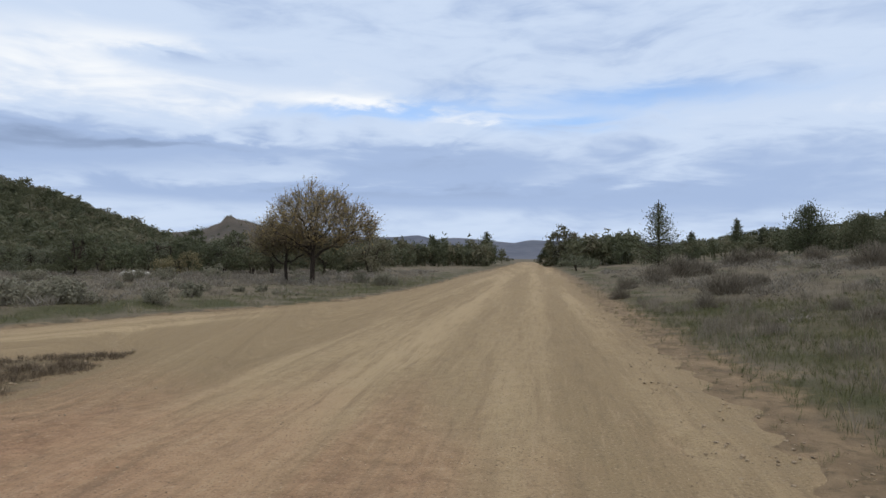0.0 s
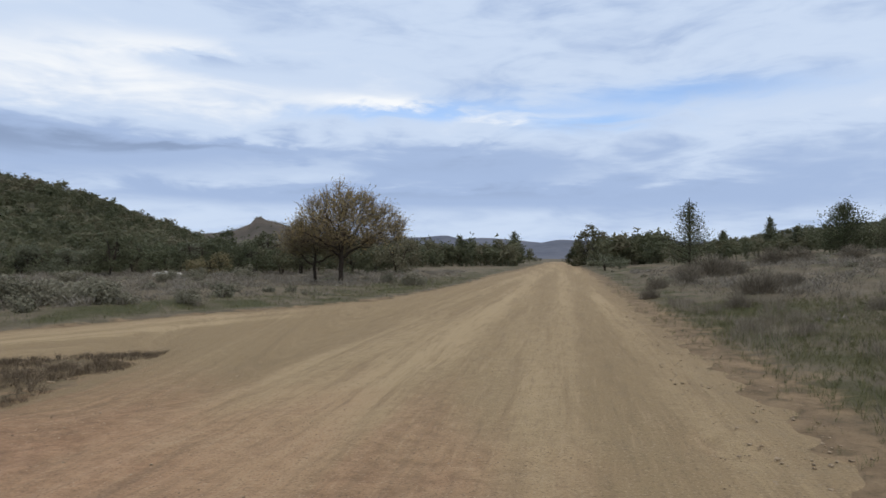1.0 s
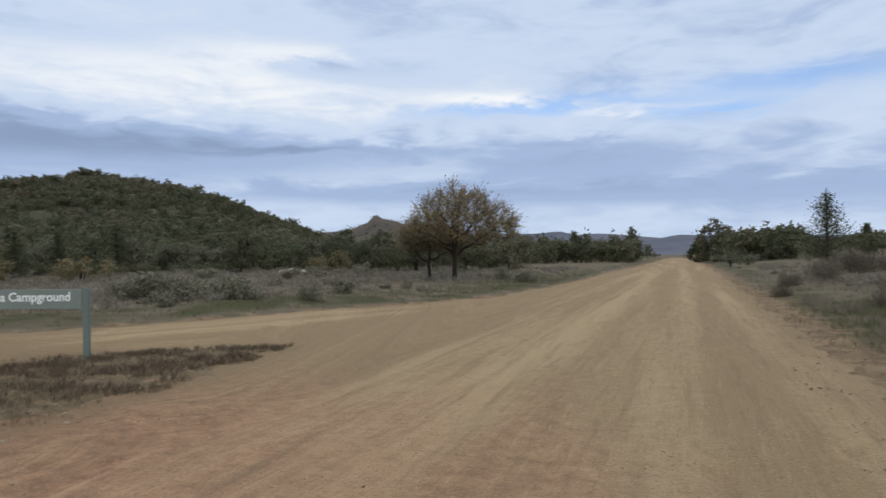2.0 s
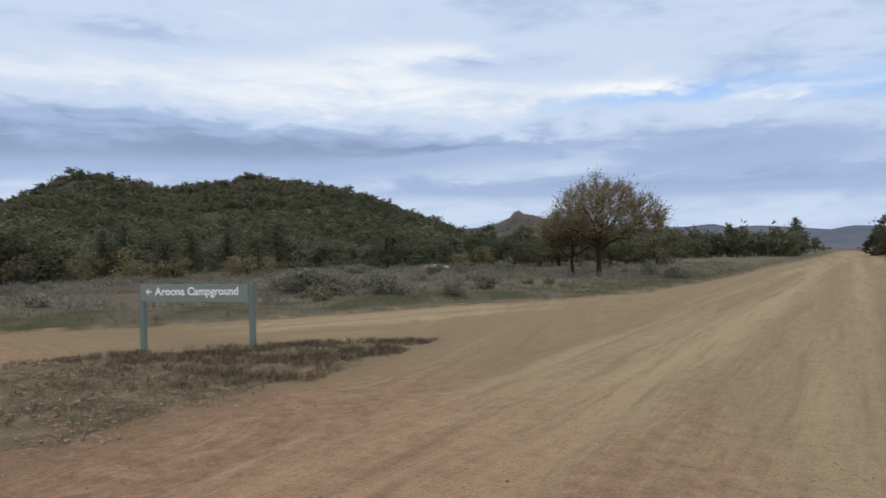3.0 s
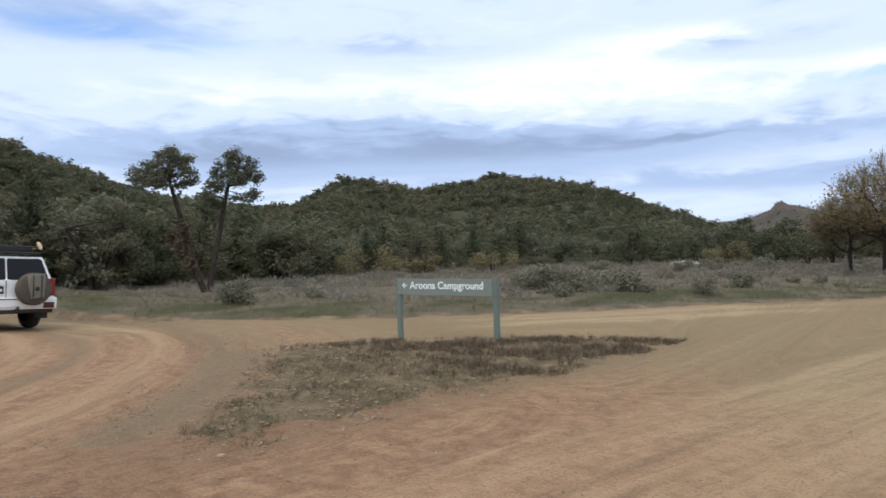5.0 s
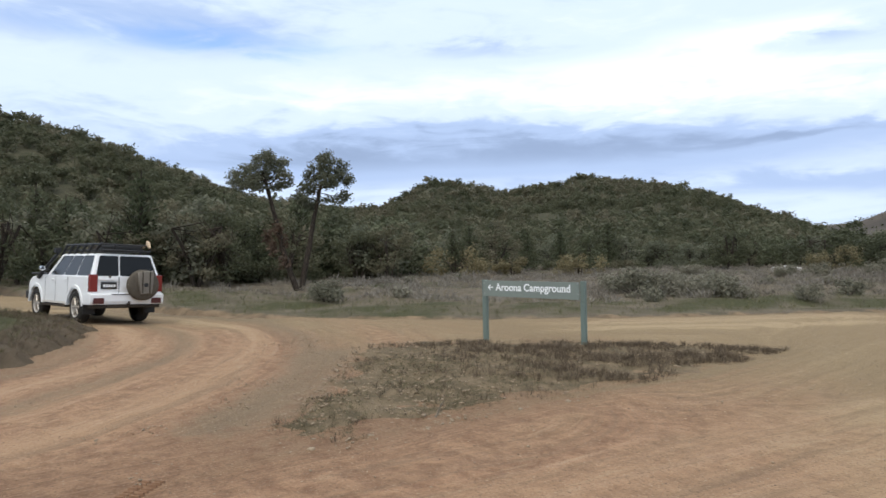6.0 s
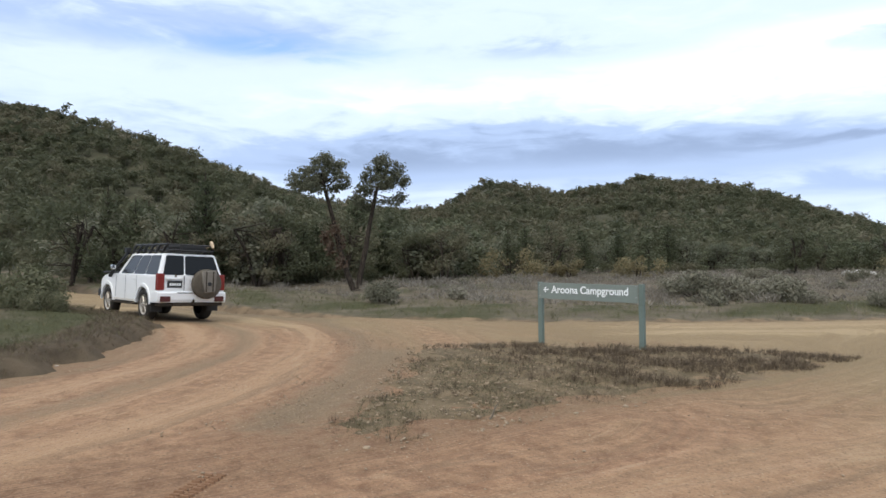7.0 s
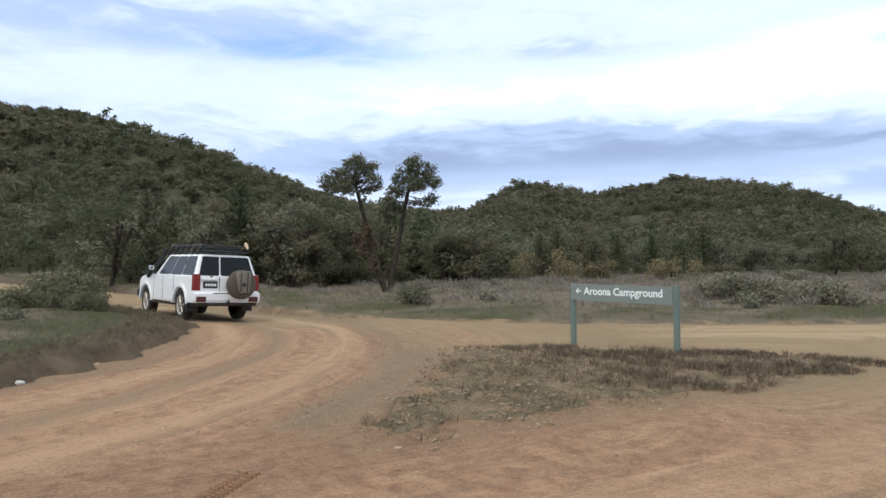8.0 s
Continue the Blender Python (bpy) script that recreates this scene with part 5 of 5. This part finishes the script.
def wheel(car, x, y, radius=0.385, width=0.26):
    """A chunky tyre on an alloy rim with five spokes; side is the sign of y."""
    s = 1 if y > 0 else -1
    w = bpy.data.objects.new("wheel", None)
    scene.collection.objects.link(w)
    w.parent, w.matrix_basis = car, pose(x, y, 0.385)
    h = width / 2
    part("tyre", turned([(radius * 0.62, -h * 0.86), (radius * 0.80, -h), (radius * 0.96, -h * 0.82), (radius, -h * 0.5), (radius, h * 0.5), (radius * 0.96, h * 0.82), (radius * 0.80, h), (radius * 0.62, h * 0.86)], 36, False), M_TYRE, w, "", True)
    bm = turned([(radius * 0.64, s * h * 0.90), (radius * 0.58, s * h * 0.80), (radius * 0.54, s * h * 0.35)], 28, False)
    part("brake_drum", turned([(radius * 0.53, s * h * 0.30), (0.02, s * h * 0.34)], 20), M_UNDER, w)
    for i in range(6):
        c, n = math.cos(6.283 * i / 6), math.sin(6.283 * i / 6)
        rod(bm, (c * 0.04, s * h * 0.74, n * 0.04), (c * radius * 0.60, s * h * 0.66, n * radius * 0.60), 0.024, 6)
    rod(bm, (0, s * h * 0.3, 0), (0, s * h * 0.92, 0), 0.055, 12)
    part("rim", bm, M_DUSTY, w, "dusty alloy rim")
    return w


def offroad_car():
    """White five-door off-road wagon; x forward from the rear axle, y to its left."""
    car = new("car")
    W = 0.90
    low = ([(-0.93, 0.46), (-0.99, 0.62), (-1.00, 0.85), (-0.98, 1.20), (2.20, 1.20), (2.36, 1.20), (3.10, 1.14), (3.36, 1.08), (3.47, 0.98), (3.50, 0.70), (3.44, 0.50), (3.34, 0.47)]
           + arc(2.85, 0.40, 0.50, 8, 172) + [(2.34, 0.44), (0.52, 0.44)] + arc(0, 0.40, 0.50, 8, 172) + [(-0.55, 0.46)])
    body = part("body", slab(low, -W, W, 0.05, 3), M_PAINT, car, "white painted body with light dust")
    # cabin: sloping sides, raked screen
    lo = [(-0.97, -0.87, 1.16), (2.22, -0.87, 1.16), (2.22, 0.87, 1.16), (-0.97, 0.87, 1.16)]
    hi = [(-0.80, -0.70, 1.78), (1.52, -0.70, 1.78), (1.52, 0.70, 1.78), (-0.80, 0.70, 1.78)]
    bm = bmesh.new()
    a, b = [bm.verts.new(q) for q in lo], [bm.verts.new(q) for q in hi]
    bm.faces.new(b)
    bm.faces.new(a[::-1])
    for i in range(4):
        j = (i + 1) % 4
        bm.faces.new((a[i], a[j], b[j], b[i]))
    bmesh.ops.bevel(bm, geom=[e for e in bm.edges if max(v.co.z for v in e.verts) > 1.5], offset=0.06, segments=4, affect="EDGES", profile=0.55)
    part("cabin", bm, M_PAINT, car, "", False)
    left = [lo[2], lo[3], hi[3], hi[2]]
    right = [lo[0], lo[1], hi[1], hi[0]]
    back = [lo[3], lo[0], hi[0], hi[3]]
    front = [lo[1], lo[2], hi[2], hi[1]]
    for face, cuts in ((left, ((0.09, 0.394), (0.404, 0.674), (0.684, 0.957))), (right, ((0.043, 0.316), (0.326, 0.596), (0.606, 0.91)))):
        for u0, u1 in cuts:
            part("window", pane_on(face, u0, u1, 0.07, 0.91), M_GLASS, car, "dark tinted side window")
    for u0, u1 in ((0.055, 0.376), (0.396, 0.952)):
        part("rear_window", pane_on(back, u0, u1, 0.07, 0.91), M_GLASS, car, "dark tinted rear window")
    part("windscreen", pane_on(front, 0.05, 0.95, 0.08, 0.90), M_GLASS, car)
    # door gaps and handles
    for s in (1, -1):
        for x in (0.52, 1.38, 2.16):
            part("door_gap", a_box(x - 0.006, x + 0.006, s * 0.896, s * 0.904, 0.52, 1.17), M_BLACK, body)
        for x in (0.66, 1.52):
            part("door_handle", a_box(x, x + 0.15, s * 0.90, s * 0.93, 1.06, 1.09, 0.008), M_PAINT, body)
        part("side_step", a_box(0.56, 2.32, s * 0.80, s * 0.94, 0.36, 0.41, 0.012), M_UNDER, car, "dusty dark side step")
        for cx in (0, 2.85):
            ring = arc(cx, 0.40, 0.56, 2, 178, 14) + arc(cx, 0.40, 0.495, 178, 2, 14)
            part("wheel_arch", slab(ring, s * 0.86, s * 0.93, 0.012, 2), M_PAINT, car)
        part("sill", a_box(0.50, 2.34, s * 0.86, s * 0.905, 0.44, 0.50, 0.01), M_DUSTPAINT, body, "dusty door sill")
        # tail lamp wraps the rear corner
        part("tail_light", a_box(-1.015, -0.86, s * 0.735, s * 0.915, 0.80, 1.24, 0.02), M_LAMP, car, "red tail light")
        part("reflector", a_box(-1.105, -1.06, s * 0.60, s * 0.86, 0.50, 0.645, 0.012), M_DARKRED, car, "dark red bumper lamp")
        part("mud_flap", a_box(-0.62, -0.58, s * 0.62, s * 0.92, 0.22, 0.50, 0.006), M_BLACK, car)
        part("mirror", a_box(1.99, 2.07, s * 0.97, s * 1.10, 1.31, 1.44, 0.03), M_CHROME, car, "chrome door mirror")
        part("mirror_arm", rod(bmesh.new(), (2.05, s * 0.84, 1.33), (2.04, s * 1.0, 1.36), 0.02), M_BLACK, car)
    for x in (0, 2.85):
        for y in (0.76, -0.76):
            wheel(car, x, y, 0.425, 0.275)
        part("axle", rod(bmesh.new(), (x, -0.66, 0.385), (x, 0.66, 0.385), 0.055, 10), M_UNDER, car)
    bm = a_box(-0.86, 3.3, -0.62, 0.62, 0.42, 0.75, 0.02)
    part("chassis", bm, M_UNDER, car, "dirty dark underside")
    # rear bumper, tow bar, doors, plate
    part("rear_bumper", slab([(-0.60, 0.46), (-1.06, 0.48), (-1.09, 0.56), (-1.09, 0.72), (-1.06, 0.76), (-0.90, 0.77), (-0.60, 0.74)], -0.93, 0.93, 0.03, 2), M_PAINT, car, "white rear bumper")
    part("tow_bar", a_box(-1.08, -0.98, -0.52, 0.52, 0.40, 0.475, 0.01), M_UNDER, car)
    part("tow_hitch", rod(a_box(-1.16, -1.0, -0.035, 0.035, 0.43, 0.50, 0.006), (-1.14, 0, 0.5), (-1.14, 0, 0.56), 0.026, 10), M_UNDER, car)
    part("door_gap", a_box(-1.003, -0.975, 0.205, 0.219, 0.78, 1.18), M_BLACK, body)
    part("wiper", rod(rod(bmesh.new(), (-0.985, -0.10, 1.20), (-0.925, -0.34, 1.30), 0.010), (-0.925, -0.34, 1.30), (-0.900, -0.62, 1.40), 0.010), M_BLACK, car, "black rear wiper")
    part("bumper_step", a_box(-1.10, -1.02, -0.42, 0.42, 0.725, 0.745, 0.006), M_BLACK, car, "black ribbed bumper step")
    part("lower_apron", a_box(-1.02, -0.70, -0.86, 0.86, 0.38, 0.47, 0.02), M_UNDER, car, "dirty dark lower apron")
    part("rear_garnish", a_box(-1.03, -0.97, 0.28, 0.70, 1.085, 1.13, 0.01), M_PAINT, car)
    plate = part("number_plate", a_box(-1.02, -0.99, 0.27, 0.66, 0.87, 1.05, 0.008), M_BLACK, car, "dark number plate with plain marks")
    for k in range(5):
        part("mark", a_box(-1.0235, -1.0195, 0.31 + 0.062 * k, 0.355 + 0.062 * k, 0.92, 0.99), M_LETTER, plate)
    part("badge", turned([(0.035, -0.004), (0.035, 0.004)], 16), M_CHROME, car).matrix_basis = pose(-0.995, 0.44, 1.18, 0, 0, 90)
    # covered spare wheel with a bag strapped over it
    sp = part("spare_wheel", turned([(0.05, -0.14), (0.30, -0.14), (0.37, -0.11), (0.40, -0.05), (0.40, 0.06), (0.36, 0.11), (0.05, 0.12)], 36), M_CANVAS, car, "spare wheel in a dusty canvas cover", True)
    sp.matrix_basis = pose(-1.16, -0.33, 0.98, 0, 0, 90)
    bm = slab([(-0.17, -0.22), (0.13, -0.25), (0.17, 0.05), (0.20, 0.34), (-0.20, 0.38), (-0.19, 0.05)], 0.10, 0.20, 0.03, 2)
    bag = part("bag", bm, M_BAG, sp, "sagging canvas bag", True)
    for x in (-0.10, 0.09):
        part("strap", a_box(x - 0.015, x + 0.015, 0.196, 0.206, -0.21, 0.34), M_UNDER, sp)
    part("buckle", turned([(0.055, 0.200), (0.055, 0.212)], 14), M_BLACK, sp)
    # snorkel up the screen pillar, bull bar
    bm = rod(bmesh.new(), (2.62, 0.92, 1.12), (2.28, 0.93, 1.30), 0.055, 8)
    rod(bm, (2.28, 0.93, 1.30), (1.62, 0.78, 1.80), 0.042, 8)
    box(bm, 1.56, 1.72, 0.72, 0.86, 1.80, 1.94, 0.02)
    part("snorkel", bm, M_BLACK, car, "black plastic air snorkel")
    bm = a_box(3.46, 3.66, -0.92, 0.92, 0.50, 0.72, 0.03)
    for y in (-0.55, 0.55):
        rod(bm, (3.60, y, 0.70), (3.62, y, 1.22), 0.030)
    for z in (0.95, 1.22):
        rod(bm, (3.62, -0.80, z), (3.62, 0.80, z), 0.030)
    part("bull_bar", bm, M_BLACK, car, "black steel bull bar")
    # roof rack
    for y in (-0.62, 0.62):
        for z in (1.87, 2.02):
            part("rack_rail", rod(bmesh.new(), (-0.86, y, z), (1.50, y, z), 0.026), M_BLACK, car)
        for x in (-0.80, -0.36, 0.08, 0.52, 0.96, 1.40):
            part("rack_post", rod(rod(bmesh.new(), (x + 0.20, y * 1.08, 1.76), (x + 0.07, y * 1.06, 1.93), 0.034), (x + 0.07, y * 1.06, 1.93), (x - 0.03, y * 0.98, 2.04), 0.034), M_BLACK, car)
    for x in (-0.86, 1.50):
        for z in (1.87, 2.02):
            part("rack_rail", rod(bmesh.new(), (x, -0.62, z), (x, 0.62, z), 0.020), M_BLACK, car)
    for k in range(9):
        x = -0.78 + k * 0.27
        part("rack_slat", a_box(x - 0.03, x + 0.03, -0.61, 0.61, 1.855, 1.875), M_BLACK, car)
    tagged(car, "white off-road wagon with roof rack and covered spare wheel", "car")
    car.matrix_basis = pose(-19.85, 4.33, 0.012, 2.4, 0, 191) @ Matrix.Diagonal((0.945, 1.02, 1.0, 1))
    return car


car = offroad_car()


def load(name, bm, mat, label, smooth=True):
    """Something that lies on the roof rack."""
    me = bpy.data.meshes.new(name)
    bmesh.ops.recalc_face_normals(bm, faces=bm.faces)
    bm.to_mesh(me)
    bm.free()
    me.materials.append(mat)
    ob = new(name, me)
    ob.matrix_basis = car.matrix_basis.copy()
    return tagged(ob, label, "luggage")


load("swag", rod(a_box(-0.70, -0.10, -0.50, 0.20, 1.878, 2.02, 0.05), (-0.5, -0.45, 1.96), (-0.5, 0.50, 1.96), 0.085, 12), M_BLACK, "dark rolled bedding on the roof rack")
load("box", a_box(0.15, 0.75, -0.35, 0.35, 1.877, 2.0, 0.03), M_UNDER, "dark storage box on the roof rack")
load("shovel", rod(slab([(-0.98, 1.98), (-0.90, 2.12), (-0.80, 2.16), (-0.78, 2.10), (-0.86, 1.99), (-0.94, 1.95)], -0.60, -0.54, 0.01, 1), (-0.84, -0.57, 2.06), (-0.3, -0.57, 1.9), 0.02), M_CREAM, "pale shovel tied to the roof rack")

# ---------------------------------------------------------------- stones and litter
r = np.random.default_rng(91)


def pebble_kinds(n=6):
    kinds = []
    for _ in range(n):
        bm = bmesh.new()
        bmesh.ops.create_cube(bm, size=1.0)
        v = np.array([q.co[:] for q in bm.verts]) * r.uniform(0.5, 1.0, 3) + r.normal(size=(8, 3)) * 0.13
        v[:, 2] *= 0.6
        bm.verts.index_update()
        q = np.array([[w.index for w in f.verts] for f in bm.faces])
        bm.free()
        kinds.append((v, q))
    return kinds


stones = pebble_kinds()


def pebbles(name, n, a0, a1, d0, d1, rule, lo, hi, mat, label, seed):
    r = np.random.default_rng(seed)
    x, y = random_polar(r, n, a0, a1, d0, d1)
    s_, i_ = road_side(x, y)
    ok = rule(x, y, s_, i_, r)
    x, y, s_ = x[ok], y[ok], s_[ok]
    z = np.maximum(land_height(x, y), base_height(x, y))
    sizes = lo + (hi - lo) * r.random(len(x)) ** 3
    return scatter(name, stones, x, y, z + sizes * 0.12, sizes, mat, label, "gravel", None, seed)


pebbles("gravel", 9000, 25, 66, 4, 14, lambda x, y, s, i, r: (i < 0.15) & (r.random(len(x)) < 0.25 + 0.75 * step(8, 5, y + 0.25 * (x + 8))), 0.012, 0.055, M_STONE, "grey gravel scattered over the traffic island", 92)
pebbles("gravel", 12000, 50, 90, 5, 16, lambda x, y, s, i, r: (np.abs(np.hypot(x + 17.5, y + 6) - 13.35) < 0.55 + 0.25 * r.normal(size=len(x))) & (y > 1.2), 0.008, 0.028, M_STONE, "loose grey gravel along the bend", 93)
pebbles("gravel", 12000, -44, 100, 3, 18, lambda x, y, s, i, r: (s < 0) & (r.random(len(x)) < 0.30 + 0.7 * step(-1.0, 0.0, s)), 0.005, 0.024, M_STONE, "small loose stones on the dirt road", 94)
pebbles("gravel", 16000, -40, 95, 2.5, 14, lambda x, y, s, i, r: (s < 0) & (r.random(len(x)) < 0.10 + 0.45 * step(0.1, 0.9, wave(x, y, 2.6, 55, 2))), 0.005, 0.018, M_DARKSTONE, "small dark stones on the dirt road", 101)
pebbles("gravel", 16000, -40, 95, 2.5, 14, lambda x, y, s, i, r: (s < 0) & (r.random(len(x)) < 0.06 + 0.30 * step(0.1, 0.9, wave(x, y, 3.1, 56, 2))), 0.005, 0.018, M_CHIP, "small pale stones on the dirt road", 102)
pebbles("gravel", 9000, -44, 0, 4, 26, lambda x, y, s, i, r: (s > -0.5) & (s < 1.3) & (r.random(len(x)) < step(1.3, 0.2, s)), 0.010, 0.045, M_STONE, "brown gravel along the road shoulder", 95)


def rock(x, y, size, mat, label, flat=0.5):
    bm = bmesh.new()
    bmesh.ops.create_icosphere(bm, subdivisions=2, radius=size)
    for q in bm.verts:
        k = 1 + 0.35 * noise.noise(q.co * (1.7 / size) + Vector((x, y, 0)))
        q.co = Vector((q.co.x * k * 1.2, q.co.y * k, q.co.z * k * flat))
    me = bpy.data.meshes.new("rock")
    bm.to_mesh(me)
    bm.free()
    me.materials.append(mat)
    ob = new("rock", me)
    ob.matrix_basis = pose(x, y, foot(x, y, -size * flat * 0.4), 0, 0, r.uniform(0, 360))
    return tagged(ob, label, "rock", "pale rocks")


for x, y, s in ((-10.75, -0.15, 0.07), (-11.0, 0.1, 0.09), (-12.3, 0.9, 0.05)):
    rock(x, y, s, M_PALE, "small pale stone on the cut verge")
for x, y, s in ((-25.6, 56.4, 0.45), (-26.4, 56.0, 0.38), (-25.0, 56.9, 0.28)):
    rock(x, y, s, M_PALE, "pale white boulder among the scrub", 0.7)

# dry stick at the edge of the island
stick = new("stick", mesh_of("stick", *tube([(0, 0, 0), (0.05, 0.02, 0.06), (0.07, 0.05, 0.16), (0.13, 0.05, 0.22)], [0.012, 0.011, 0.009, 0.004], 6), None, M_DRY, True))
stick.matrix_basis = pose(-5.62, 4.33, foot(-5.62, 4.33, 0.01))
tagged(stick, "short dry stick standing in the gravel", "stick")

# tread marks pressed into soft soil at the edge of the road
bm = bmesh.new()
for k in range(22):
    for side_ in (-0.05, 0.05):
        t = k / 21
        c = Vector((-4.55 - 0.85 * t, 0.62 + 0.85 * t, 0))
        d = Vector((-0.707, 0.707, 0))
        n = Vector((0.707, 0.707, 0))
        c = c + n * side_ + d * (0.02 if side_ > 0 else 0)
        z = float(base_height(np.array([c.x]), np.array([c.y]))[0]) + 0.012 - 0.010 * abs(math.sin(k * 2.3 + side_ * 9)) - 0.012 * abs(t - 0.5)
        lo_ = [bm.verts.new(c + d * a * 0.017 + n * b * 0.042 + Vector((0, 0, z - 0.03))) for a, b in ((-1, -1), (1, -1), (1, 1), (-1, 1))]
        hi_ = [bm.verts.new(c + d * a * 0.009 + n * b * 0.034 + Vector((0, 0, z + 0.006))) for a, b in ((-1, -1), (1, -1), (1, 1), (-1, 1))]
        bm.faces.new(hi_)
        for i in range(4):
            bm.faces.new((lo_[i], lo_[(i + 1) % 4], hi_[(i + 1) % 4], hi_[i]))
me = bpy.data.meshes.new("tyre_print")
bm.to_mesh(me)
bm.free()
me.materials.append(plain("pressed_soil", (0.205, 0.118, 0.070), 0.95, 0, 0.1, 0.4, 20, 0.6))
tagged(new("tyre_print", me), "tyre tread pattern pressed into red soil", "tyre print", "", "stuff")
